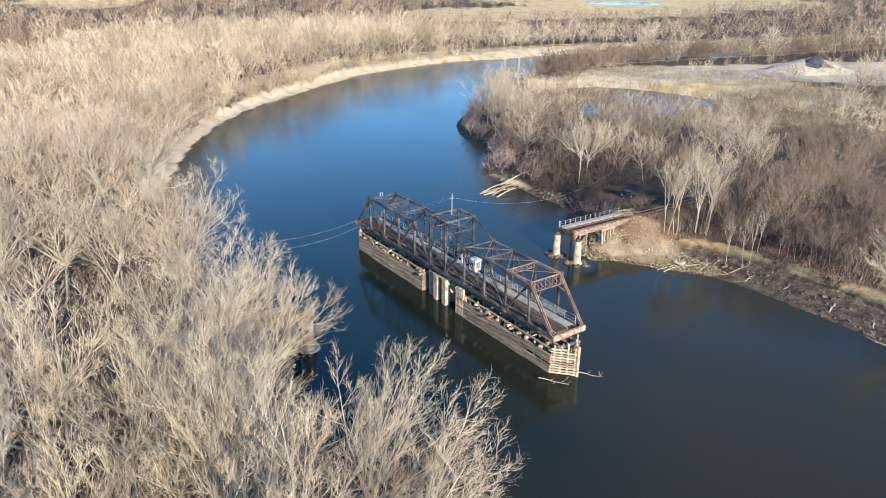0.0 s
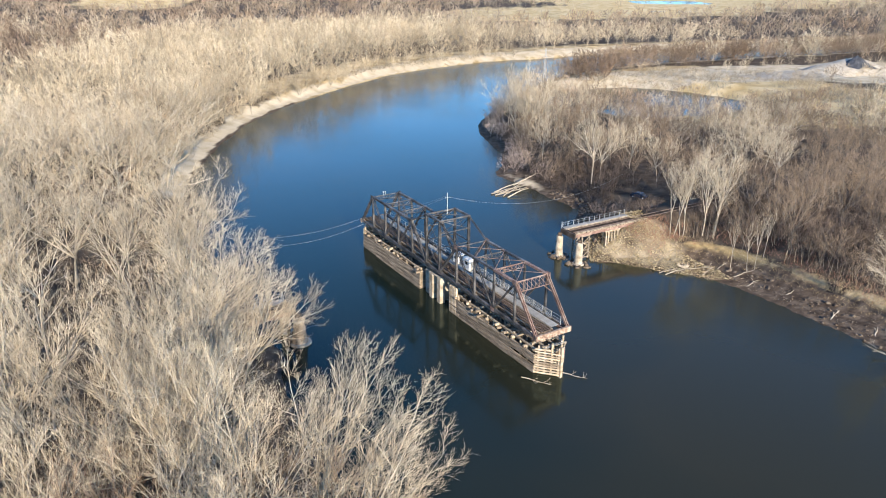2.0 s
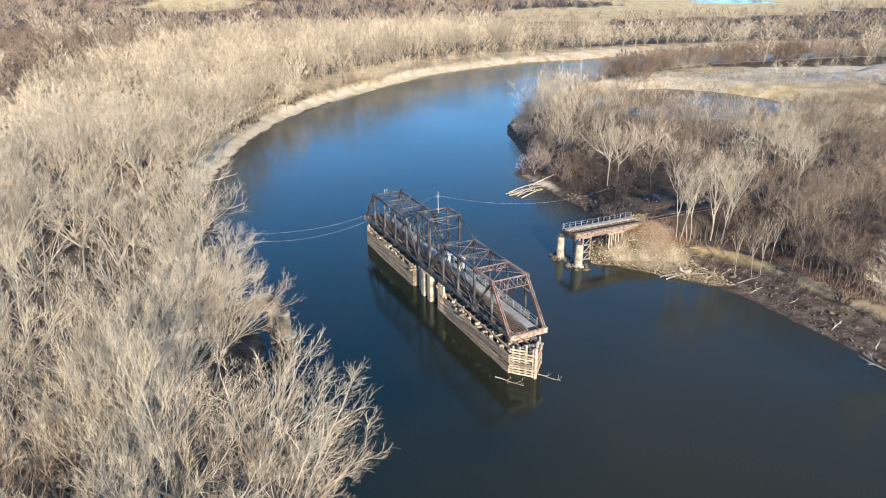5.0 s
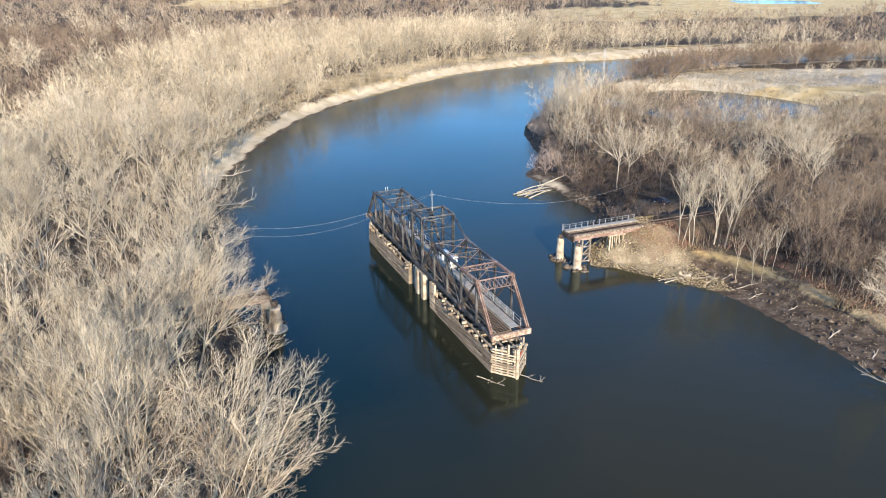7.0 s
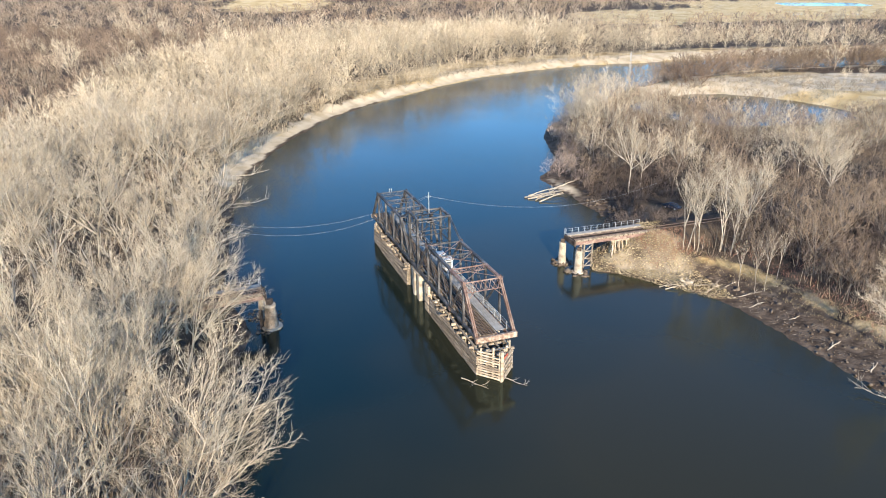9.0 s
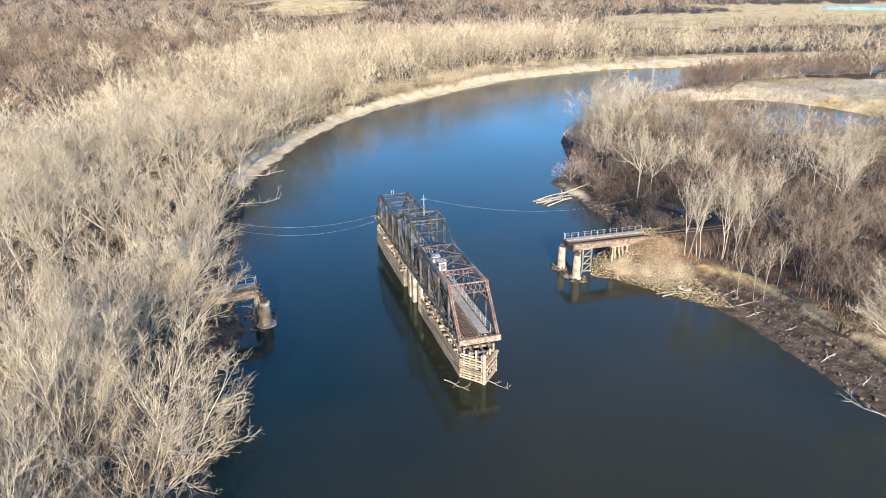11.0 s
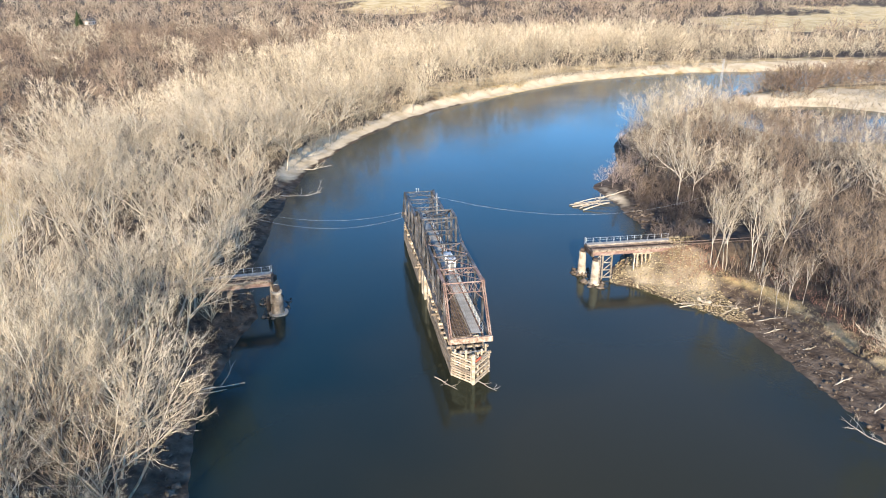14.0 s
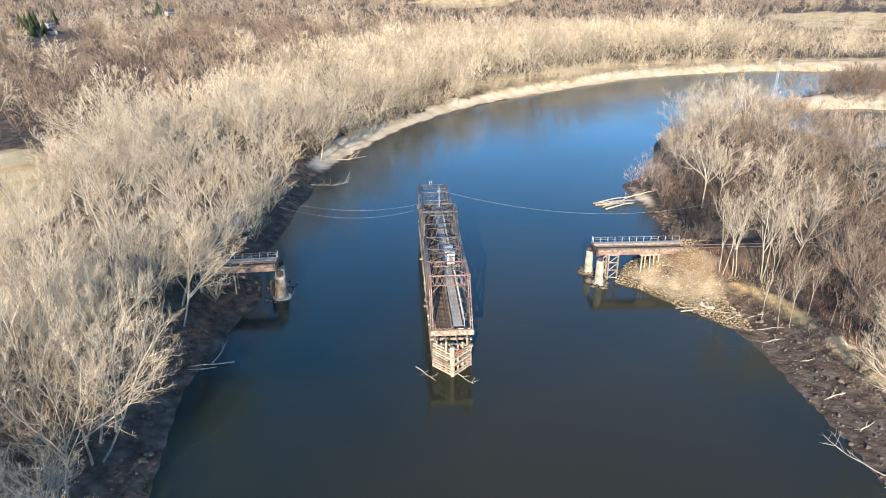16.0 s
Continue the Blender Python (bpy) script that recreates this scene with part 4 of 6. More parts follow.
bent(L_APP @ pose(8.0, -1.6, 1.0) @ pose(0, 0, 0, 0, 0, 90), 3.0, 4.6, "rusty brown trestle bent in shade under the span", False, 1)

# ---- bare trees ----
def unit(v):
    return v / np.maximum(np.linalg.norm(v, axis=-1, keepdims=True), 1e-9)


def prisms(p, q, r0, r1):
    """Three-sided tapered limbs; where r1 is None they run out to a point."""
    d = unit(q - p)
    ref = np.where(np.abs(d[:, 2:3]) > 0.9, np.array([[1.0, 0, 0]]), np.array([[0, 0, 1.0]]))
    u = unit(np.cross(d, ref))
    v = np.cross(d, u)
    n = len(p)
    ring = [np.cos(a) * u + np.sin(a) * v for a in (0, 2.0944, 4.18879)]
    base = [p + k * np.reshape(r0, (-1, 1)) for k in ring]
    if r1 is None:
        verts = np.stack(base + [q], 1).reshape(-1, 3)
        o = np.arange(n)[:, None] * 4
        tris = np.concatenate([o + np.array([[0, 1, 3]]), o + np.array([[1, 2, 3]]), o + np.array([[2, 0, 3]])], 1).reshape(-1, 3)
    else:
        verts = np.stack(base + [q + k * np.reshape(r1, (-1, 1)) for k in ring], 1).reshape(-1, 3)
        o = np.arange(n)[:, None] * 6
        tris = np.concatenate([o + np.array([[i, (i + 1) % 3, 3 + (i + 1) % 3, i, 3 + (i + 1) % 3, 3 + i]]) for i in range(3)], 1).reshape(-1, 3)
    return verts, tris


def join(pieces):
    vs, ts, k = [], [], 0
    for v, t in pieces:
        vs.append(v)
        ts.append(t + k)
        k += len(v)
    return np.concatenate(vs), np.concatenate(ts)


def blades(rs, p, q, r):
    """The finest twigs: slivers a finger wide that run out to a point."""
    d = unit(q - p)
    u = unit(np.cross(d, rs.normal(size=d.shape))) * np.reshape(r, (-1, 1))
    n = len(p)
    return np.stack([p - u, p + u, q], 1).reshape(-1, 3), np.arange(n * 3).reshape(-1, 3)


def grow(seed, H, counts, wide, twig, low=0.2, girth=1.0, drop=-0.5, mid=0.56, inner=0.2):
    """A far bare round-headed tree: (trunk arrays, crown arrays). Limbs fan out from a low fork to a dome; counts: limbs, branches
    on a limb, slivers on a branch."""
    rs = np.random.RandomState(seed)
    n0, n1, n2 = counts
    r = H * 0.0135 * girth
    centre = np.array([0, 0, mid * H])
    axes = np.array([wide * H, wide * H, (0.985 - mid) * H])
    axes[:2] *= rs.uniform(0.88, 1.12, 2)

    def dome(d):
        # lobes: the outline is uneven, with bays between the limbs
        lobe = 1.0 + 0.10 * np.sin(d[:, 0] * 4.4 + seed) + 0.10 * np.sin(d[:, 1] * 5.1 + 2 * seed)
        return centre + d * axes * lobe[:, None]

    foot = np.array([0, 0, -0.6])
    top = np.array([rs.normal() * 0.02 * H, rs.normal() * 0.02 * H, 0.45 * H])
    trunk = [prisms(foot[None], top[None], np.array([r]), None)]
    k = np.arange(n0)
    z = drop + (0.98 - drop) * ((k + 0.5) / n0) + rs.uniform(-0.07, 0.07, n0)
    a = k * 2.39996 + rs.uniform(-0.35, 0.35, n0)
    h = np.sqrt(np.clip(1 - z * z, 0, 1))
    way = np.stack([np.cos(a) * h, np.sin(a) * h, z], -1)
    end = centre + (dome(way) - centre) * rs.uniform(0.72, 0.9, n0)[:, None]
    t = np.clip(low + (0.85 - low) * (k + rs.uniform(0, 1, n0)) / n0, 0, 0.97)
    p = foot + (top - foot) * t[:, None]
    R = r * (0.62 - 0.3 * t)
    trunk.append(prisms(p, end, R, None))
    # branches turn to their own places on the dome
    P, Q, W, RR = (np.repeat(v, n1, 0) for v in (p, end, way, R))
    t = np.tile((np.arange(n1) + 0.5) / n1, n0) * 0.72 + 0.26 + rs.uniform(-0.05, 0.05, n0 * n1)
    b = P + (Q - P) * t[:, None]
    W2 = unit(W + rs.normal(size=W.shape) * 0.42 + np.array([0, 0, 0.1]))
    W2[:, 2] = np.maximum(W2[:, 2], drop - 0.1)
    e2 = centre + (dome(W2) - centre) * rs.uniform(0.84, 1.0, len(W2))[:, None]
    R2 = np.maximum(RR * 0.42 * (1.15 - 0.5 * t), twig * 1.5)
    crown = [blades(rs, b, e2, R2)]
    # slivers, spraying outwards
    P, Q, RR = np.repeat(b, n2, 0), np.repeat(e2, n2, 0), np.repeat(R2, n2)
    t = np.tile((np.arange(n2) + 0.5) / n2, len(b)) * (1 - inner) + inner + 0.02 + rs.uniform(-0.06, 0.06, len(P))
    f = P + (Q - P) * np.minimum(t, 1.0)[:, None]
    out = unit((f - centre) / axes)
    L = np.linalg.norm(Q - P, axis=1)
    nd = unit(unit(Q - P) * 0.8 + out * 0.5 + rs.normal(size=P.shape) * 0.5)
    nl = np.clip(L * 0.6 * (1.25 - 0.6 * t), H * 0.04, H * 0.10) * rs.uniform(0.7, 1.3, len(P))
    crown.append(blades(rs, f, f + nd * nl[:, None], np.maximum(RR * 0.55, twig)))
    return join(trunk), join(crown)


def limb_paths(rs, p, d, length, steps, up, wander):
    """Limbs that start at p in the way d and bend upwards, as polylines (n, steps + 1, 3)."""
    pts = [p]
    for i in range(steps):
        d = unit(d + np.array([0, 0, up]) + rs.normal(size=d.shape) * wander)
        pts.append(pts[-1] + d * (length / steps)[:, None])
    return np.stack(pts, 1)


def side_shoots(rs, path, length, radius, n, lo, hi, angle, keep):
    """n shoots along each limb, set round it by turns: foot, way, length, radius."""
    k, steps = len(path), path.shape[1] - 1
    t = np.clip((np.tile(np.arange(n), k) + rs.uniform(0.1, 0.9, k * n)) / n * (hi - lo) + lo, 0, 0.999)
    row = np.repeat(np.arange(k), n)
    j = (t * steps).astype(int)
    f = (t * steps - j)[:, None]
    a, b = path[row, j], path[row, j + 1]
    d = unit(b - a)
    u = unit(np.cross(d, np.array([0.31, 0.17, 0.93])))
    v = np.cross(d, u)
    turn = np.tile(np.arange(n), k) * 2.4 + np.repeat(rs.uniform(0, 6.28, k), n) + rs.uniform(-0.5, 0.5, k * n)
    side = u * np.cos(turn)[:, None] + v * np.sin(turn)[:, None]
    tilt = np.radians(rs.uniform(angle[0], angle[1], k * n))[:, None]
    way = unit(d * np.cos(tilt) + side * np.sin(tilt))
    return a + (b - a) * f, way, length[row] * keep * (1.2 - 0.8 * t) * rs.uniform(0.75, 1.25, k * n), radius[row] * (1 - 0.6 * t) * 0.62


def limb_mesh(path, radius, least):
    """Round tapering limbs along polylines."""
    steps = path.shape[1] - 1
    r = [np.maximum(radius * (1 - 0.75 * i / steps), least) for i in range(steps + 1)]
    return [prisms(path[:, i], path[:, i + 1], r[i], None if i == steps - 1 else r[i + 1]) for i in range(steps)]


def flat_twigs(rs, path, radius):
    """Thin forked twigs of two bent lengths, as slivers."""
    a, m, e = path[:, 0], path[:, path.shape[1] // 2], path[:, -1]
    u = unit(np.cross(e - a, rs.normal(size=a.shape))) * np.reshape(radius, (-1, 1))
    v = np.stack([a - u, a + u, m - 0.7 * u, m + 0.7 * u, e], 1).reshape(-1, 3)
    o = (np.arange(len(a)) * 5)[:, None]
    return v, np.concatenate([o + np.array([[0, 1, 3]]), o + np.array([[0, 3, 2]]), o + np.array([[2, 3, 4]])], 1).reshape(-1, 3)


def vase_tree(seed, H, counts, twig, stems=1, fork=0.34, girth=1.0, spread=(20, 46), reach=0.6, up=0.12, light=False):
    """A bare upswept tree: (trunk and limb arrays, crown arrays). The trunk forks into limbs that sweep up and out; counts: limbs, boughs
    on a limb, branches on a bough, twigs on a branch, slivers on a twig."""
    rs = np.random.RandomState(seed)
    r = H * 0.0125 * girth
    wood, crown = [], []
    a0 = rs.uniform(0, 6.28)
    foot, way, L, R = [], [], [], []
    for s in range(stems):
        a = a0 + 6.2832 * s / stems + rs.uniform(-0.3, 0.3)
        out = np.array([math.cos(a), math.sin(a), 0.0])
        base = out * (0.0 if stems == 1 else 0.35) - np.array([0, 0, 0.6])
        d = unit(np.array([0, 0, 1.0]) + out * (0.04 if stems == 1 else 0.16))
        tall = H * fork * rs.uniform(0.85, 1.2) + 0.6
        rr = r if stems == 1 else r * 0.72
        path = limb_paths(rs, base[None], d[None], np.array([tall]), 3, 0.05, 0.05)
        wood += [prisms(path[:, i], path[:, i + 1], np.array([rr * (1.15 - 0.12 * i)]), np.array([rr * (1.03 - 0.12 * i)])) for i in range(3)]
        n = max(2, counts[0] // stems)
        for k in range(n):
            b = a + 6.2832 * (k + rs.uniform(-0.25, 0.25)) / n
            tilt = radians(rs.uniform(*spread)) * (0.45 if k == 0 else 1.0)
            h = 1.0 - 0.42 * k / n * rs.uniform(0.6, 1.0)
            p = path[0, 2] + (path[0, 3] - path[0, 2]) * (h * 3 - 2) if h > 0.667 else path[0, 1] + (path[0, 2] - path[0, 1]) * (h * 3 - 1)
            foot.append(p)
            way.append((math.cos(b) * math.sin(tilt), math.sin(b) * math.sin(tilt), math.cos(tilt)))
            L.append(H * reach * rs.uniform(0.82, 1.08) * (1.0 if k == 0 else 0.92))
            R.append(rr * rs.uniform(0.6, 0.8))
    L, R = np.array(L), np.array(R)
    path = limb_paths(rs, np.array(foot), np.array(way), L, 4, up, 0.09)
    wood += limb_mesh(path, R, twig)
    p, d, L, R = side_shoots(rs, path, L, R, counts[1], 0.15, 1.0, (24, 50), 0.52)
    path = limb_paths(rs, p, d, L, 3, up * 1.2, 0.09)
    if light:
        wood.append(flat_twigs(rs, path, np.maximum(R, twig * 1.5)))
    else:
        wood += limb_mesh(path, R, twig * 1.5)
    p, d, L, R = side_shoots(rs, path, L, R, counts[2], 0.10, 1.0, (22, 46), 0.54)
    path = limb_paths(rs, p, d, np.maximum(L, H * 0.06), 2, up * 1.6, 0.10)
    crown.append(flat_twigs(rs, path, np.maximum(R, twig * 1.3)))
    # whips: short steep shoots all along the branches
    p, d, L, R = side_shoots(rs, path, L, R, counts[3], 0.05, 1.0, (16, 42), 0.55)
    path = limb_paths(rs, p, d, np.maximum(L, H * 0.04), 1, up * 1.8, 0.08)
    crown.append(blades(rs, path[:, 0], path[:, 1], np.full(len(p), twig)))
    if len(counts) > 4:
        p, d, L, R = side_shoots(rs, path, L, R, counts[4], 0.1, 0.8, (20, 42), 0.6)
        path = limb_paths(rs, p, d, np.maximum(L, H * 0.026), 1, up * 1.8, 0.08)
        crown.append(blades(rs, path[:, 0], path[:, 1], np.full(len(p), twig * 0.9)))
    wood, crown = join(wood), join(crown)
    k = H / np.percentile(crown[0][:, 2], 99.5)
    return (wood[0] * k, wood[1]), (crown[0] * k, crown[1])


def tree_kind(bark, twigs, *a, **k):
    t, c = vase_tree(*a, **k)
    return tri_mesh("trunk", *t, bark), tri_mesh("crown", *c, twigs)


PALE_KINDS = [tree_kind(BARK_PALE, TWIG_PALE, 11 + i, 20.0, [7, 6, 6, 7, 2], 0.013, girth=0.75, spread=(18, 52)) for i in range(5)] + \
             [tree_kind(BARK_PALE, TWIG_PALE, 31 + i, 20.0, [8, 6, 6, 6, 2], 0.013, stems=2, fork=0.28, girth=0.75, spread=(18, 52)) for i in range(3)]
PALE_LIGHT = [tree_kind(BARK_PALE, TWIG_PALE, 21 + i, 20.0, [8, 6, 6, 9], 0.0175, light=True, fork=0.26, spread=(22, 58), girth=0.45) for i in range(6)]
BROWN_KINDS = [tree_kind(BARK_BROWN, TWIG_BROWN, 51 + i, 15.0, [7, 5, 6, 9], 0.0155, light=True, fork=0.26, spread=(26, 62), up=0.10, girth=0.5) for i in range(6)]
TALL_KINDS = [tree_kind(BARK_PALE, TWIG_PALE, 71 + i, 20.0, [6, 6, 6, 5, 2], 0.0125, stems=2, fork=0.36, girth=0.75, spread=(14, 36), reach=0.6) for i in range(4)]
SLENDER = [tree_kind(BARK_PALE, TWIG_PALE, 81 + i, 20.0, [5, 4, 4, 4], 0.016, light=True, fork=0.4, girth=0.6, spread=(12, 34), reach=0.5) for i in range(3)]
BIG = [join(vase_tree(91 + i, 20.0, [8, 6, 5, 7], 0.023, light=True, girth=0.45, fork=0.2, spread=(24, 66), reach=0.66)) for i in range(7)]
MID = [join(vase_tree(101 + i, 20.0, [6, 5, 5, 7], 0.022, light=True, girth=0.5, spread=(22, 52))) for i in range(7)]
MID_BROWN = [join(vase_tree(121 + i, 15.0, [6, 5, 5, 6], 0.024, light=True, girth=0.6, fork=0.24, spread=(26, 64), up=0.10)) for i in range(8)]
LOW_KINDS = [join(vase_tree(131 + i, 10.0, [7, 5, 4, 5], 0.027, light=True, girth=0.6, fork=0.06, spread=(15, 70), reach=0.8)) for i in range(5)]
SHRUB_KINDS = [join(vase_tree(151 + i, 10.0, [7, 4, 4, 4], 0.034, light=True, girth=0.5, fork=0.06, spread=(15, 70), reach=0.8)) for i in range(5)]
FAR_KIND = [join(grow(141 + i, 19.0, [10, 5, 12], 0.38, 0.042, girth=0.45, drop=-0.35, mid=0.52, inner=0.55)) for i in range(7)]
FAR_BROWN = [join(grow(161 + i, 13.0, [9, 4, 9], 0.45, 0.06, girth=0.7, drop=-0.1, mid=0.45, inner=0.45)) for i in range(7)]
THICKET = [join(grow(171 + i, 13.0, [10, 4, 8], 0.42, 0.075, girth=0.7, drop=-0.75, mid=0.5, inner=0.25, low=0.08)) for i in range(5)]
DIST_KIND = [join(grow(181 + i, 12.0, [5, 3, 4], 0.5, 0.18, girth=0.9, drop=-0.1, mid=0.4, inner=0.4)) for i in range(5)]


def in_view(x, y, margin):
    """Whether a place lies in the wedge of country that the flight looks over."""
    keep = np.zeros(x.shape, bool)
    for ex, ey, turn in ((-1, 0, 0), (30, 1, 11), (50, 5, 19), (70, 12, 31)):
        a = radians(turn)
        fx, fy = -math.sin(a), math.cos(a)
        u, v = (x - ex) * fx + (y - ey) * fy, (x - ex) * fy - (y - ey) * fx
        keep |= (u > 12) & (np.abs(v) < u * 0.66 + margin)
    return keep


def scatter(x0, x1, y0, y1, step, seed):
    rs = np.random.RandomState(seed)
    X, Y = np.meshgrid(np.arange(x0, x1, step), np.arange(y0, y1, step))
    X[1::2] += step / 2
    X = X.ravel() + rs.uniform(-0.36, 0.36, X.size) * step
    Y = Y.ravel() + rs.uniform(-0.36, 0.36, Y.size) * step
    return X, Y


def woodable(x, y):
    """Where trees grow: off the banks, fields, ponds and tracks."""
    d = river_distance(x, y)
    left = side_of(x, y)
    beach = left * (y > 178)
    w = wobble(x, y, 5.0)
    room = np.where(left > 0.5, np.where(beach > 0.5, 5.0, np.where(y < 62, 13.0, np.where(y < 88, 15.5, 3.5))), 10.0) + 1.2 * w
    room = np.where((left > 0.5) & (y > 148) & (y < 182), 9.0 + w, room)
    room = np.where((left < 0.5) & (y > 186) & (y < 400), 6.5 + w, room)
    room = np.where((left < 0.5) & (y < 143) & (x > 60), np.where(y < 114, 22.0, 16.5) + w, room)
    room = np.where(y > 400, np.where(left > 0.5, 8 + 3 * w, 12 + 5 * w), room)
    ok = d > room
    for cx, cy, rx, ry, turn in PONDS:
        ok &= oval(x, y, cx, cy, rx, ry, turn) + 0.15 * w > 1.08
    for cx, cy, rx, ry, turn, cover in FIELDS:
        ok &= oval(x, y, cx, cy, rx, ry, turn) + 0.18 * w > 1.0
    u, v = approach_coords(APP_R, x, y)
    ok &= ~((u > -2) & (u < 70) & (v > -1.5) & (v < 9)) & ~((u < 20) & (v > -9.5) & (v < 13)) & (np.hypot((x - 57) / 8.5, (y - 151) / 6) > 1)
    u, v = approach_coords(APP_L, x, y)
    ok &= ~((u > -3) & (u < 60) & (v > -5.4) & (v < 0.7))
    return ok


def paleness(x, y):
    """The share of pale cottonwoods: high on the outer bend near the river, low inland and on the inner bend."""
    d = river_distance(x, y)
    left = side_of(x, y)
    w = wobble(x, y, 9.0)
    a = 1 - smooth_step(-8, 8, d + 14 * w - np.interp(y, [60, 126, 164, 207, 262, 346, 442], [55, 56, 62, 76, 92, 132, 168]))
    inner = np.where(y > 185, 0.2, 0.05)
    inner = np.where((x < 48) & (y > 250), 0.55, inner)
    inner = np.where((x > 66) & (y < 178), 0.02, inner)
    far = np.where(y > 470, 0.3 * (1 - smooth_step(60, 120, d)), 0.0)
    return np.where(left > 0.5, 0.06 + np.where(y < 80, 0.74, 0.92) * a, np.maximum(inner, far))


def lean_to_water(x, y, z, rs):
    """A tree's pose: nearly upright inland, leaning out over the river on the bank."""
    e = 2.0
    d = river_distance(np.array([x, x + e, x]), np.array([y, y, y + e]))
    g = Vector((d[0] - d[1], d[0] - d[2], 0)) / e
    lean = (0.26 if y < 100 else 0.14) * min(1.0, max(0.0, (17.0 - d[0]) / 6.0)) if x < 20 + 0.3 * y and side_of(np.array([x]), np.array([y]))[0] > 0.5 else 0.0
    axis = Vector((-g.y, g.x, 0))
    tip = Matrix.Rotation(lean * rs.uniform(0.7, 1.3), 4, axis) if lean > 0.01 and axis.length > 0.1 else Matrix.Identity(4)
    return Matrix.Translation((x, y, z)) @ tip @ pose(0, 0, 0, rs.normal() * 2.5, rs.normal() * 2.5, rs.uniform(0, 360))


def plant_near():
    X, Y = scatter(-130, 135, 20, 330, 7.3, 3)
    XB, YB = scatter(-130, 135, 60, 330, 11.0, 4)      # the big spreading cottonwoods of the outer bend stand wider
    outer = (side_of(X, Y) > 0.5) & (Y > 78)
    keep = (side_of(XB, YB) > 0.5) & (YB > 80)
    X, Y = np.concatenate([X[~outer], XB[keep]]), np.concatenate([Y[~outer], YB[keep]])
    ok = woodable(X, Y) & in_view(X, Y, 14) & (wobble(X * 2.3, Y * 2.3, 4.0) < np.where(side_of(X, Y) < 0.5, 0.36, 9.0))
    # the leaning row along the left bank, set back from the water
    row = np.array([tuple(Vector(p).lerp(Vector(q), f)) for p, q in zip(LEFT_BANK[2:9], LEFT_BANK[3:10]) for f in (0.0, 0.5)])
    rs = np.random.RandomState(5)
    way = unit(np.roll(row, -1, 0) - row)
    way[-1] = way[-2]
    back = np.interp(row[:, 1], [30, 44, 50, 57, 66, 76, 84, 95], [13, 10.5, 10.0, 11.5, 14.0, 14.0, 11.5, 9.5]) + rs.uniform(-0.8, 2.0, len(row))
    RX, RY = row[:, 0] - way[:, 1] * back * np.sign(way[:, 1]), row[:, 1] + way[:, 0] * back * np.sign(way[:, 1])
    u, v = approach_coords(APP_L, RX, RY)
    free = ~((v > -6) & (v < 1.0)) & (RY > 42)
    X, Y = np.concatenate([RX[free], X[ok]]), np.concatenate([RY[free], Y[ok]])
    Z = ground_height(X, Y)
    D = np.hypot(X - 22, (Y - 40))
    order = np.argsort(D)
    rs = np.random.RandomState(8)
    pale = rs.uniform(size=len(X)) < paleness(X, Y)
    sizes = rs.uniform(0.8, 1.2, len(X)) * (0.94 + 0.12 * wobble(X * 0.7, Y * 0.7, 3.0))
    sizes = np.where((side_of(X, Y) > 0.5) & (Y < 120), 0.35 + 0.85 * sizes, sizes * (1 + 0.16 * wobble(X * 2.4, Y * 2.4, 8.0)))
    sizes = np.where((side_of(X, Y) < 0.5) & (Y > 170), sizes * 0.9, sizes)
    sizes = np.where((side_of(X, Y) > 0.5) & (Y > 120), sizes * 1.18, sizes)
    sizes[:int(free.sum())] = rs.uniform(1.02, 1.16, int(free.sum()))
    for i, k in enumerate(order[:300]):
        kinds = (PALE_KINDS if i < 110 else PALE_LIGHT) if pale[k] else BROWN_KINDS
        tm, cm = kinds[rs.randint(len(kinds))]
        s = sizes[k]
        wide = s * (1.3 if pale[k] and Y[k] > 78 and X[k] < 20 else 1.0)
        t = thing("cottonwood_tree" if pale[k] else "bare_tree", lean_to_water(X[k], Y[k], Z[k], rs) @ Matrix.Diagonal((wide, wide, s * rs.uniform(0.93, 1.08), 1)),
                  "leafless pale cottonwood tree with straw-coloured twigs on the river bank" if pale[k] else "leafless grey-brown tree in the bottomland woods", "tree", "bare trees by the river")
        part("trunk", tm, None, t)
        part("crown", cm, None, t)
    # big trees leaning far out over the river
    for k, (x, y, tx, ty, tz) in enumerate(((-6.5, 52.5, 4.8, 51.6, 25.2), (-10.5, 58.0, -2.0, 58.0, 26.0), (-9.5, 55.0, -0.5, 54.5, 27.0), (-3.5, 46.5, 2.0, 45.0, 22.5), (-26.5, 83.5, -17.5, 86.0, 23.5))):
        foot = Vector((x, y, height_at(x, y)))
        way = Vector((tx, ty, tz)) - foot
        s = way.length / 20.0
        m = Matrix.Translation(foot) @ Vector((0, 0, 1)).rotation_difference(way).to_matrix().to_4x4() @ pose(0, 0, 0, 0, 0, 80 * k) @ Matrix.Diagonal(((0.88 if k else 1.2) * s, (0.88 if k else 1.2) * s, s, 1))
        t = thing("cottonwood_tree", m, "leafless pale cottonwood leaning far out over the river", "tree", "bare trees by the river")
        tm, cm = PALE_KINDS[k] if k else TALL_KINDS[0]
        part("trunk", tm, None, t)
        part("crown", cm, None, t)
    # lower trees at the edge of the bank
    for k, (x, y, s) in enumerate(((3.5, 40.0, 0.66), (-0.5, 42.5, 0.6), (6.5, 36.5, 0.7), (1.5, 36.0, 0.75))):
        t = thing("cottonwood_tree", pose(x, y, height_at(x, y), 0, 0, 100 * k) @ Matrix.Diagonal((1.15 * s, 1.15 * s, s, 1)), "small leafless pale cottonwood on the shaded bank", "tree", "bare trees by the river")
        tm, cm = PALE_KINDS[k]
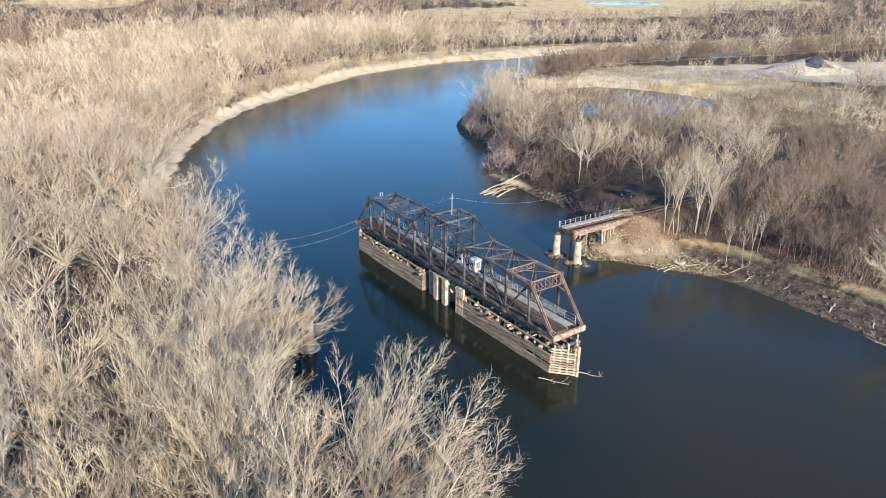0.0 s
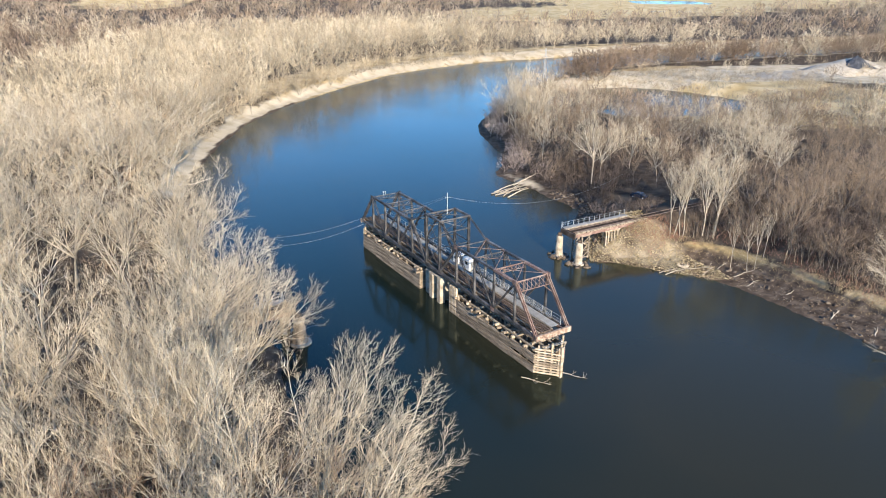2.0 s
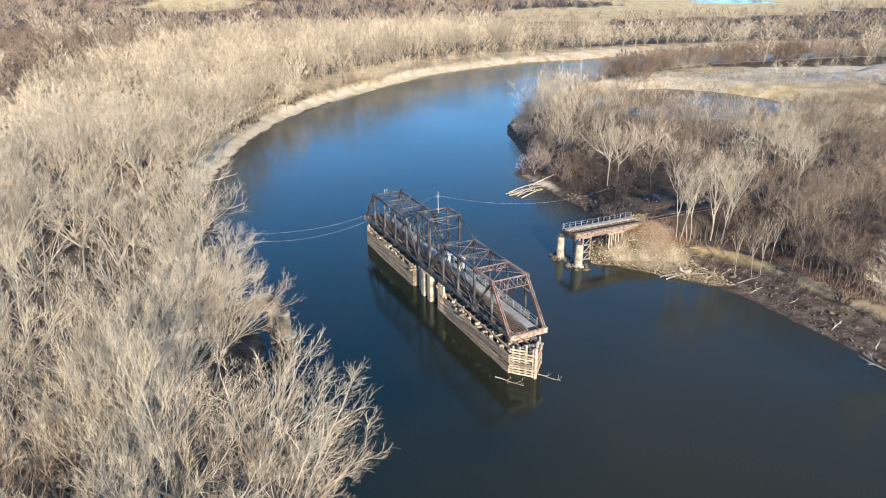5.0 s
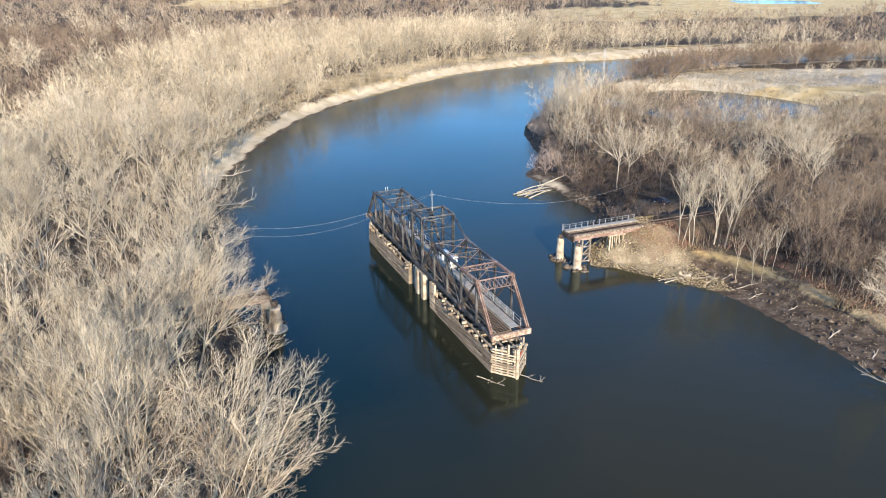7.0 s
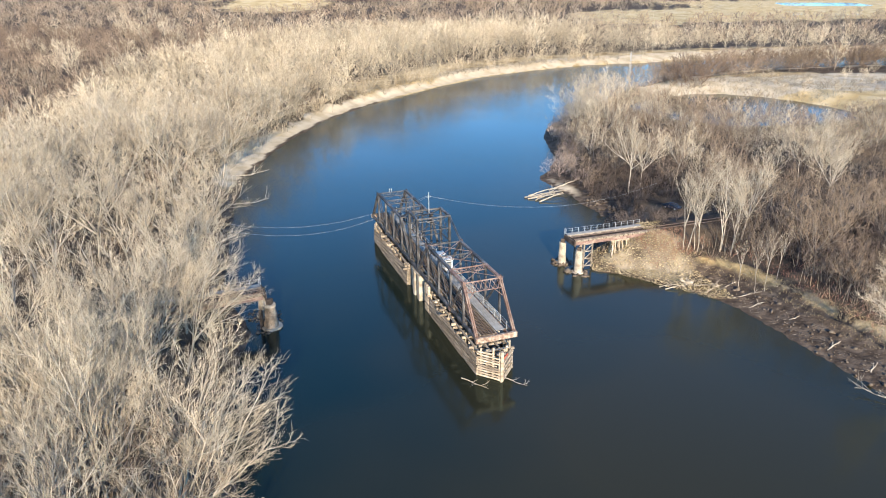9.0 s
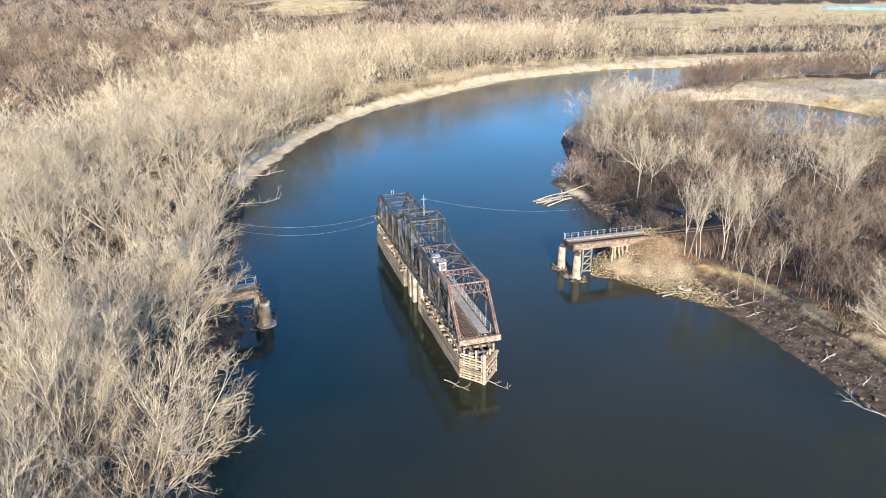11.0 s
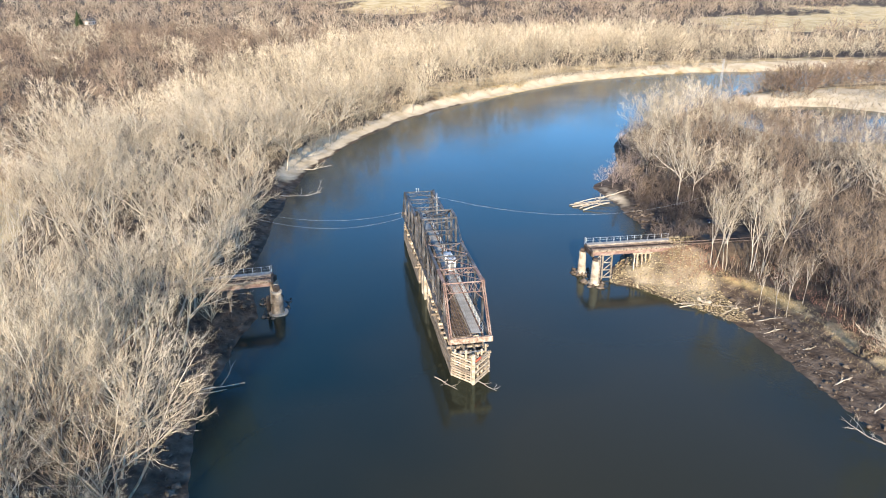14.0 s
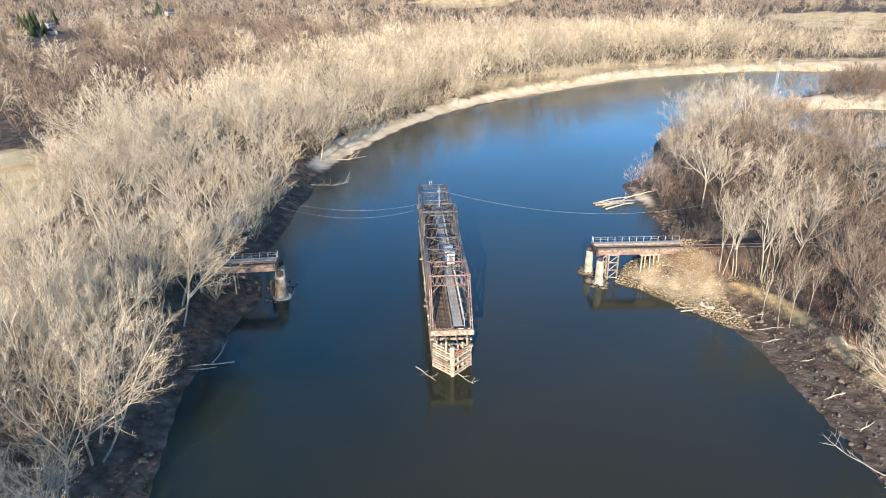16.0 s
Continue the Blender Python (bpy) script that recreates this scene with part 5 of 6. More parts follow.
        part("trunk", tm, None, t)
        part("crown", cm, None, t)
    rest = order[300:]
    return X[rest], Y[rest], Z[rest], pale[rest], sizes[rest]


def join_trees(name, kinds, X, Y, Z, S, mat, label, seed):
    rs = np.random.RandomState(seed)
    pieces, tones = [], []
    which = rs.randint(len(kinds), size=len(X))
    turn = rs.uniform(0, 6.2832, len(X))
    for k, (v, t) in enumerate(kinds):
        idx = np.nonzero(which == k)[0]
        if not len(idx):
            continue
        c, s = np.cos(turn[idx])[:, None], np.sin(turn[idx])[:, None]
        sc = S[idx][:, None]
        V = np.stack([(v[None, :, 0] * c - v[None, :, 1] * s) * sc + X[idx][:, None], (v[None, :, 0] * s + v[None, :, 1] * c) * sc + Y[idx][:, None], v[None, :, 2] * sc + Z[idx][:, None]], -1)
        T = t[None] + (np.arange(len(idx)) * len(v))[:, None, None]
        pieces.append((V.reshape(-1, 3), T.reshape(-1, 3)))
        tones.append(np.repeat(rs.uniform(0, 1, len(idx)), len(v)))
    v, t = join(pieces)
    me = tri_mesh(name, v, t, mat)
    at = me.attributes.new("tone", "FLOAT", "POINT")
    at.data.foreach_set("value", np.concatenate(tones).astype(np.float32))
    return tagged(new(name, me), label, "woods", kind="stuff")


def plant_woods():
    X, Y, Z, pale, S = plant_near()
    big = pale & (side_of(X, Y) > 0.5) & (Y > 78)
    join_trees("pale_woods", BIG, X[big], Y[big], Z[big], S[big], WOOD_PALE, "stand of big spreading leafless pale cottonwoods along the outer bend", 10)
    join_trees("pale_woods", MID, X[pale & ~big], Y[pale & ~big], Z[pale & ~big], S[pale & ~big], WOOD_PALE, "stand of leafless pale cottonwoods along the river", 1)
    join_trees("brown_woods", MID_BROWN, X[~pale], Y[~pale], Z[~pale], S[~pale], WOOD_BROWN, "stand of leafless grey-brown trees in the bottomland", 2)
    # low trees and shrubs between and under the big ones
    X, Y = scatter(-135, 30, 90, 330, 6.4, 15)
    d = river_distance(X, Y)
    ok = woodable(X, Y) & (side_of(X, Y) > 0.5) & (d > 12) & (d < 34) & in_view(X, Y, 0)
    X, Y = X[ok], Y[ok]
    join_trees("understory", FAR_BROWN, X, Y, ground_height(X, Y), np.random.RandomState(16).uniform(0.3, 0.62, len(X)), WOOD_BROWN, "grey-brown leafless understory beneath the cottonwoods", 17)
    # dark shrubs added on the near bank to deepen the shade between the trees
    X, Y = scatter(-80, 20, 34, 92, 4.2, 215)
    ok = woodable(X, Y) & (side_of(X, Y) > 0.5) & (river_distance(X, Y) > 9) & (wobble(X * 2, Y * 2, 2.0) > -0.3)
    X, Y = X[ok], Y[ok]
    join_trees("understory", FAR_BROWN, X, Y, ground_height(X, Y), np.random.RandomState(216).uniform(0.3, 0.6, len(X)), WOOD_SHRUB, "dark grey-brown leafless understory added to darken the gaps on the near bank", 217)
    # young trees with low crowns along the water's edge and the back of the beach
    X, Y = scatter(-135, 60, 92, 520, 5.2, 115)
    d = river_distance(X, Y)
    ok = (side_of(X, Y) > 0.5) & ((Y < 148) | (Y > 184) | (d > 9)) & (d > np.where(Y > 178, 5.5, 3.0)) & (d < np.where(Y > 178, 14.0, 11.0)) & in_view(X, Y, 0)
    u, v = approach_coords(APP_L, X, Y)
    ok &= ~((u > -3) & (u < 60) & (v > -7) & (v < 2.5)) & (np.random.RandomState(118).uniform(size=len(X)) < 0.9)
    X, Y = X[ok], Y[ok]
    join_trees("young_trees", LOW_KINDS, X, Y, ground_height(X, Y), np.random.RandomState(116).uniform(0.6, 1.2, len(X)), WOOD_PALE, "young leafless pale trees with low crowns along the bank", 117)
    # shrubs overhanging the water round the tip of the inner bend
    X, Y = scatter(0, 60, 186, 330, 3.0, 18)
    d = river_distance(X, Y)
    ok = (d > 2.5) & (d < 8.5) & (side_of(X, Y) < 0.5) & (wobble(X * 2, Y * 2, 5.0) > -0.1) & (oval(X, Y, 19, 204, 12, 6, -55) > 1)
    X, Y = X[ok], Y[ok]
    join_trees("shore_shrubs", FAR_BROWN, X, Y, ground_height(X, Y), np.random.RandomState(19).uniform(0.3, 0.6, len(X)), WOOD_TIP, "pinkish-grey leafless shrubs overhanging the water", 20)
    # middle distance
    X, Y = scatter(-620, 450, 60, 620, 12.0, 21)
    ok = ~((X > -130) & (X < 135) & (Y < 330)) & in_view(X, Y, 8)
    X, Y = X[ok], Y[ok]
    ok = woodable(X, Y)
    X, Y = X[ok], Y[ok]
    Z = ground_height(X, Y)
    rs = np.random.RandomState(22)
    pale = rs.uniform(size=len(X)) < paleness(X, Y)
    S = rs.uniform(0.66, 1.2, len(X)) * (1 + 0.12 * wobble(X * 2, Y * 2, 8.0))
    S = np.where(pale & (side_of(X, Y) > 0.5) & (X < 0), 0.45 + 0.85 * S, S)
    join_trees("pale_woods", FAR_KIND, X[pale], Y[pale], Z[pale], S[pale], WOOD_PALE, "far stand of leafless pale trees along the outer bend", 3)
    join_trees("brown_woods", FAR_BROWN, X[~pale], Y[~pale], Z[~pale], S[~pale], WOOD_INLAND, "far stand of leafless brown trees inland", 4)
    # thicket of small trees along the inner bank of the far reach
    X, Y = scatter(20, 520, 395, 640, 6.5, 25)
    D = river_distance(X, Y)
    ok = (D > 2) & (D < 32 + 8 * wobble(X, Y)) & (side_of(X, Y) < 0.5) & (np.random.RandomState(26).uniform(size=len(X)) < 0.85)
    X, Y = X[ok], Y[ok]
    join_trees("thicket", THICKET, X, Y, ground_height(X, Y), rs.uniform(0.95, 1.3, len(X)), WOOD_INLAND, "brown leafless thicket along the far inner bank", 6)
    # dense shrubs under the trees behind the mud bank
    X, Y = scatter(58, 135, 80, 180, 3.1, 125)
    ok = woodable(X, Y) & (side_of(X, Y) < 0.5) & (river_distance(X, Y) > 20) & in_view(X, Y, 4)
    X, Y = X[ok], Y[ok]
    join_trees("thicket", SHRUB_KINDS, X, Y, ground_height(X, Y), np.random.RandomState(126).uniform(0.4, 0.75, len(X)), WOOD_SHRUB, "dense dark grey-brown shrubs beneath the trees", 127)
    X, Y = scatter(20, 52, 160, 212, 3.2, 128)
    u, v = approach_coords(APP_R, X, Y)
    ok = (side_of(X, Y) < 0.5) & (river_distance(X, Y) > 4) & (oval(X, Y, 19, 204, 12, 6, -55) > 1.1) & (oval(X, Y, 49, 178, 11, 7, 30) > 1) & ((v > 12) | (u > 24))
    X, Y = X[ok], Y[ok]
    join_trees("shore_thicket", SHRUB_KINDS, X, Y, ground_height(X, Y), np.random.RandomState(129).uniform(0.3, 0.6, len(X)), WOOD_SHRUB, "grey-brown leafless shrubs round the shaded cove", 130)
    # thin scattered growth in the marsh and on the flats
    X, Y = scatter(40, 380, 255, 520, 8.6, 27)
    w = wobble(X * 1.7, Y * 1.7, 2.0)
    ok = (ground_height(X, Y) > 0.3) & (river_distance(X, Y) > 8) & (side_of(X, Y) < 0.5) & ~woodable(X, Y) & (w > 0.1)
    X, Y = X[ok], Y[ok]
    join_trees("marsh_thicket", FAR_BROWN, X, Y, ground_height(X, Y), rs.uniform(0.25, 0.6, len(X)), WOOD_PALE, "low pale leafless thicket scattered on the marsh", 7)
    X, Y = scatter(50, 215, 262, 345, 7.5, 28)
    ok = (ground_height(X, Y) > 0.2) & ~woodable(X, Y) & (np.random.RandomState(29).uniform(size=len(X)) < 0.6)
    X, Y = X[ok], Y[ok]
    join_trees("marsh_woods", MID_BROWN, X, Y, ground_height(X, Y), rs.uniform(0.42, 0.66, len(X)), WOOD_INLAND, "thin leafless trees on the near shore of the pond", 8)
    # the woods go on under and behind the flight
    X, Y = scatter(-90, 110, -80, 40, 7.0, 35)
    ok = woodable(X, Y) & ~in_view(X, Y, 14)
    X, Y = X[ok], Y[ok]
    join_trees("pale_woods", FAR_KIND, X, Y, ground_height(X, Y), rs.uniform(0.7, 0.95, len(X)), WOOD_PALE, "leafless pale cottonwoods on the near bank", 9)
    # a denser stand out of view, added to cast shade on the left bank
    X, Y = scatter(0, 70, -50, 40, 4.8, 36)
    ok = woodable(X, Y) & ~in_view(X, Y, 6) & (side_of(X, Y) > 0.5)
    X, Y = X[ok], Y[ok]
    join_trees("pale_woods", FAR_KIND, X, Y, ground_height(X, Y), np.random.RandomState(37).uniform(1.0, 1.25, len(X)), WOOD_PALE, "unseen tall leafless cottonwoods added to shade the near bank", 11)
    # far country
    X, Y = scatter(-2300, 1500, 100, 2400, 18.6, 31)
    ok = ~((X > -620) & (X < 450) & (Y < 620)) & in_view(X, Y, 8)
    X, Y = X[ok], Y[ok]
    rs = np.random.RandomState(32)
    R = np.hypot(X, Y)
    ok = woodable(X, Y) & (rs.uniform(size=len(X)) < np.clip(1.5 - R / 1300, 0.16, 1))
    X, Y, R = X[ok], Y[ok], R[ok]
    join_trees("distant_woods", DIST_KIND, X, Y, ground_height(X, Y) - 1, rs.uniform(0.72, 1.2, len(X)) * (0.85 + R / 2000), WOOD_DIST, "distant leafless woods rolling to the horizon", 5)


plant_woods()

# the clump of tall pale trees beside the approach span
rs_t = random.Random(6)
for x, y, s in ((52.4, 152.2, 0.98), (54.8, 152.8, 1.05), (59.8, 154.0, 1.06), (61.8, 152.4, 0.9)):
    tm, cm = TALL_KINDS[rs_t.randrange(3)]
    t = thing("cottonwood_tree", pose(x, y, height_at(x, y), 0, 0, rs_t.uniform(0, 360)) @ Matrix.Diagonal((s, s, s, 1)), "tall leafless pale many-stemmed cottonwood beside the approach span", "tree", "bare trees by the river")
    part("trunk", tm, None, t)
    part("crown", cm, None, t)


# slender trees at the head of the mud bank, a pale one leaning over the water, small crooked ones behind the straw
for k, (x, y, s) in enumerate(((62.2, 139.9, 0.62), (65.1, 138.4, 0.66), (66.9, 139.0, 0.7), (69.3, 141.5, 0.6))):
    t = thing("cottonwood_tree", pose(x, y, height_at(x, y), 0, 0, 70 * k) @ Matrix.Diagonal((0.62 * s, 0.62 * s, s, 1)), "slender leafless pale young cottonwood at the head of the mud bank", "tree", "bare trees by the river")
    tm, cm = SLENDER[k % 3]
    part("trunk", tm, None, t)
    part("crown", cm, None, t)
foot = Vector((86.5, 112.0, height_at(86.5, 112.0)))
way = Vector((76.1, 116.2, 20.5)) - foot
s = way.length / 20.0
t = thing("cottonwood_tree", Matrix.Translation(foot) @ Vector((0, 0, 1)).rotation_difference(way).to_matrix().to_4x4() @ Matrix.Diagonal((0.9 * s, 0.9 * s, s, 1)), "leafless pale cottonwood leaning out over the mud bank", "tree", "bare trees by the river")
part("trunk", PALE_KINDS[2][0], None, t)
part("crown", PALE_KINDS[2][1], None, t)
for k, (x, y) in enumerate(((74.4, 140.9), (77.2, 138.6), (78.3, 136.2), (81.1, 137.6), (80.8, 134.0), (82.1, 130.7), (82.0, 127.5), (86.0, 132.6), (84.8, 128.1), (85.5, 123.5), (88.0, 126.0))):
    t = thing("bare_tree", pose(x, y, height_at(x, y), 4, 16 - 5 * (k % 3), 20 * (k % 4)) @ Matrix.Diagonal((0.38, 0.38, 0.42 + 0.05 * (k % 3), 1)), "small crooked leafless grey-brown tree behind the straw strip", "tree", "bare trees by the river")
    tm, cm = BROWN_KINDS[k % 6]
    part("trunk", tm, None, t)
    part("crown", cm, None, t)


def brush(name, X, Y, h, n, r, mat, label, seed, upright=0.6):
    """Low thicket: n thin stems at each place, as one mesh."""
    rs = np.random.RandomState(seed)
    Z = ground_height(X, Y) - 0.1
    p = np.repeat(np.stack([X, Y, Z], -1), n, 0)
    p[:, :2] += rs.normal(size=(len(p), 2)) * 0.35
    d = unit(np.concatenate([rs.normal(size=(len(p), 2)), np.full((len(p), 1), 1.0 + 2 * upright)], 1))
    L = h * rs.uniform(0.5, 1.2, len(p))
    v, t = prisms(p, p + d * L[:, None], np.full(len(p), r), None)
    tagged(new(name, tri_mesh(name, v, t, mat)), label, "brush", kind="stuff")


X, Y = scatter(-110, 120, 30, 240, 2.6, 41)
ok = woodable(X, Y) & in_view(X, Y, 10)
brush("underbrush", X[ok], Y[ok], 2.8, 4, 0.03, WOOD_BROWN, "leafless grey-brown underbrush beneath the trees", 42)
X, Y = scatter(-120, 60, 178, 520, 1.9, 45)
d = river_distance(X, Y)
ok = (d > 8.0) & (d < 15) & (side_of(X, Y) > 0.5) & (wobble(X * 3, Y * 3, 1.0) > -0.2)
brush("beach_brush", X[ok], Y[ok], 2.6, 5, 0.045, WOOD_PALE, "pale low brush along the back of the beach", 46, 0.0)
X, Y = scatter(-45, 10, 36, 84, 1.6, 47)
ok = woodable(X, Y) & (wobble(X * 1.5, Y * 1.5, 6.0) > 0.0)
brush("red_brush", X[ok], Y[ok], 4.2, 8, 0.03, BRUSH_RED, "red-brown leafless brush under the bank trees", 48, 0.3)
X, Y = scatter(38, 62, 142, 168, 0.8, 43)
u, v = approach_coords(APP_R, X, Y)
ok = (u > 15.5) & (u < 26) & (v > -7.0) & (v < 0.3) & (wobble(X * 3, Y * 3) > -0.6)
brush("red_brush", X[ok], Y[ok], 1.4, 9, 0.028, BRUSH_RED, "red-brown leafless brush on the embankment shoulder", 44)
X, Y = scatter(50, 100, 90, 160, 1.3, 49)
d, (u, v) = river_distance(X, Y), approach_coords(APP_R, X, Y)
ok = (d > 9.5) & (d < 19) & (side_of(X, Y) < 0.5) & (v < -5) & (wobble(X * 2, Y * 2, 3.0) > 0.12)
brush("tan_brush", X[ok], Y[ok], 3.0, 3, 0.028, TAN_BRUSH, "tan leafless saplings and brush along the top of the bank", 50, 0.5)
X, Y = scatter(50, 102, 80, 160, 2.3, 151)
d, (u, v) = river_distance(X, Y), approach_coords(APP_R, X, Y)
ok = (d > 14.0) & (d < 24) & (side_of(X, Y) < 0.5) & (v < -5) & (wobble(X * 1.4, Y * 1.4, 2.0) > -0.35)
brush("saplings", X[ok], Y[ok], 6.5, 1, 0.07, WOOD_PALE, "tall thin leafless saplings along the top of the mud bank", 152, 4.0)
X, Y = scatter(45, 100, 90, 160, 1.5, 149)
d, (u, v) = river_distance(X, Y), approach_coords(APP_R, X, Y)
ok = (d > 11.0) & (d < 26) & (side_of(X, Y) < 0.5) & (v < -3) & (wobble(X * 1.6, Y * 1.6, 1.0) > -0.15)
brush("red_brush", X[ok], Y[ok], 1.5, 6, 0.03, BRUSH_RED, "red-brown leafless brush along the edge of the woods", 150, 0.3)
X, Y = scatter(-48, 2, 52, 130, 1.2, 51)
d = river_distance(X, Y)
ok = (d > 0.6) & (d < 9) & (side_of(X, Y) > 0.5) & (wobble(X * 2.5, Y * 2.5, 7.0) > -0.1)
brush("bank_brush", X[ok], Y[ok], 2.2, 7, 0.03, WOOD_BROWN, "grey-brown brush and roots on the shaded bank", 52, -0.2)
for k, (cx, cy, rx, ry, turn, cover) in enumerate(f for f in FIELDS if f[1] > 850 and f[0] > 0):
    X, Y = scatter(cx - rx, cx + rx, cy - rx, cy + rx, 1.8 + cy / 700, 53 + k)
    ok = (oval(X, Y, cx, cy, rx, ry, turn) < 1) & (ground_height(X, Y) > 0.3) & in_view(X, Y, 0)
    if ok.any():
        brush("field_grass", X[ok], Y[ok], 0.7, 1, 0.3, FIELD_STRAW, "dry tan grass standing on the far field", 65 + k, 0.4)
X, Y = scatter(30, 420, 395, 600, 2.4, 57)
d = river_distance(X, Y)
ok = (d > 1) & (d < 13) & (side_of(X, Y) < 0.5)
brush("bank_brush", X[ok], Y[ok], 5.0, 4, 0.11, WOOD_INLAND, "brown leafless brush along the far inner bank", 58, 0.2)


# ---- driftwood, stones, debris ----
def log_thing(name, points, r, label, branches=0, seed=1, mat=DRIFTWOOD, group="driftwood"):
    """A bleached log along the given points, tapering, with broken side branches."""
    rl = random.Random(seed)
    t = thing(name, Matrix.Translation(points[0]), label, "log" if name == "drift_log" else "snag", group)
    o = Vector(points[0])
    pts = [Vector(p) - o for p in points]
    n = len(pts) - 1
    way = [pts[i].lerp(pts[i + 1], k / 3) for i in range(n) for k in range(3)] + [pts[-1]]
    way = [p + Vector((rl.uniform(-1, 1), rl.uniform(-1, 1), rl.uniform(-0.4, 0.4))) * (0.1 + 0.012 * (pts[-1] - pts[0]).length) for p in way]
    bm = bmesh.new()
    add_sweep(bm, way, [r * (1 - 0.65 * i / (len(way) - 1)) for i in range(len(way))])
    part("stem", bm, mat, t)
    for k in range(branches):
        f = rl.uniform(0.3, 0.95) * n
        i = min(n - 1, int(f))
        a = pts[i].lerp(pts[i + 1], f - i)
        d = (pts[i + 1] - pts[i]).normalized() * 0.7 + Vector((rl.uniform(-1, 1), rl.uniform(-1, 1), rl.uniform(0.0, 0.6)))
        L = rl.uniform(0.15, 0.35) * (pts[-1] - pts[0]).length
        bm = bmesh.new()
        b = a + d.normalized() * L * 0.6
        c = b + (d.normalized() + Vector((rl.uniform(-0.5, 0.5), rl.uniform(-0.5, 0.5), 0.2))).normalized() * L * 0.5
        add_sweep(bm, [a, b, c], [r * 0.45, r * 0.3, r * 0.08], 6)
        twig = part("branch", bm, mat, t)
        for side in (-1, 1):
            bm = bmesh.new()
            e = b + (c - b) * rl.uniform(0.0, 0.5)
            g = e + ((c - b).normalized() + Vector((side * rl.uniform(0.4, 0.9), rl.uniform(-0.6, 0.6), rl.uniform(0, 0.5)))).normalized() * L * 0.4
            add_sweep(bm, [e, (e + g) / 2 + Vector((0, 0, 0.05 * L)), g], [r * 0.2, r * 0.14, r * 0.04], 5)
            part("twig", bm, mat, twig)
    return t


PILE = "bleached driftwood log in the pile at the sand spit"
for i, (a, b) in enumerate((((11.0, 193.3), (20.5, 199.5)), ((12.5, 192.2), (21.5, 197.5)), ((13.5, 194.5), (22.5, 200.8)), ((14.5, 191.2), (20.0, 198.4)), ((12.0, 195.2), (19.0, 200.2)), ((16.0, 190.0), (22.0, 195.5)))):
    log_thing("drift_log", [(a[0], a[1], 0.15), ((a[0] + b[0]) / 2, (a[1] + b[1]) / 2 + 0.3, 0.5 + 0.1 * i), (b[0], b[1], 0.9 + 0.12 * i)], 0.19 + 0.02 * (i % 3), PILE, 1, 20 + i)
log_thing("drift_log", [(18, 200.5, 1.0), (21.5, 204, 1.7), (25, 208, 2.6)], 0.24, "grey driftwood trunk leaning on the sand spit", 1, 31)
for i, (a, b, z) in enumerate((((47.0, 138.9), (52.6, 141.0), 0.7), ((48.2, 138.3), (53.2, 140.4), 0.8), ((52.5, 141.0), (58.5, 140.6), 1.1), ((58.0, 139.2), (62.2, 143.0), 1.0), ((63.5, 133.0), (66.6, 135.2), 0.9),
                               ((56.0, 138.4), (58.6, 140.6), 1.0), ((68.5, 127.8), (71.8, 129.9), 0.9), ((74.0, 118.8), (76.6, 121.5), 0.9), ((61.0, 136.6), (66.0, 138.4), 1.5), ((78.6, 112.0), (80.6, 115.2), 1.0))):
    log_thing("drift_log", [(a[0], a[1], 0.2), ((a[0] + b[0]) / 2, (a[1] + b[1]) / 2, 0.25 + z * 0.5), (b[0], b[1], max(z, height_at(*b) + 0.1))], 0.11 + 0.015 * (i % 4), "bleached driftwood log stranded on the muddy bank", (i % 3) + 1, 40 + i)
log_thing("fallen_snag", [(53.6, 141.3, 0.9), (52.2, 140.9, 1.0), (51.2, 140.3, 1.5)], 0.4, "grey root wad of a stranded tree among drift logs", 9, 71)
log_thing("fallen_snag", [(-72, 165.2, 0.9), (-67, 168.3, 0.4), (-62.5, 170.6, 0.5), (-59.5, 174.0, 0.9)], 0.16, "bleached forked snag lying in the shallow water", 6, 61)
log_thing("fallen_snag", [(-81.5, 192, 1.2), (-78, 196.5, 0.5), (-74.5, 203.0, 0.8)], 0.18, "bleached forked snag lying off the beach", 5, 62)
log_thing("drift_log", [(-23.5, 70.3, 1.6), (-17.5, 75.8, 0.5), (-12.5, 81.4, 0.1)], 0.16, "long grey log lying down the shaded bank into the water", 1, 63)
log_thing("drift_log", [(-24.0, 68.6, 1.7), (-18.0, 73.6, 0.6), (-13.5, 79.4, 0.1)], 0.14, "long grey log lying down the shaded bank into the water", 0, 64)
log_thing("drift_log", [(-52.6, 128.2, 0.5), (-54.6, 133.4, 0.5), (-55.4, 139.0, 0.3)], 0.3, "grey log lying along the shaded bank", 0, 65)
log_thing("drift_log", [(-54.0, 127.6, 0.8), (-56.2, 133.6, 0.8), (-57.5, 139.0, 0.7)], 0.26, "grey log lying along the shaded bank", 0, 66)
log_thing("fallen_snag", [(86.0, 102.0, 1.3), (82.0, 103.8, 0.5), (78.4, 105.2, 0.5), (75.6, 106.8, 0.9)], 0.10, "bleached fallen snag reaching from the mud into the water", 6, 67)
log_thing("fallen_snag", [(89.0, 96.0, 1.2), (85.2, 98.0, 0.5), (82.6, 99.4, 0.5)], 0.09, "bleached fallen snag reaching from the mud into the water", 3, 68)
log_thing("drift_branch", [(15.2, 95.4, 0.5), (17.3, 94.7, 0.15), (20.0, 94.0, 0.1)], 0.08, "bare drift branch caught at the pier's nose", 5, 69)
log_thing("drift_branch", [(21.9, 97.0, 0.5), (23.8, 96.6, 0.2), (25.9, 96.0, 0.15)], 0.08, "bare drift branch caught at the pier's nose", 4, 70)


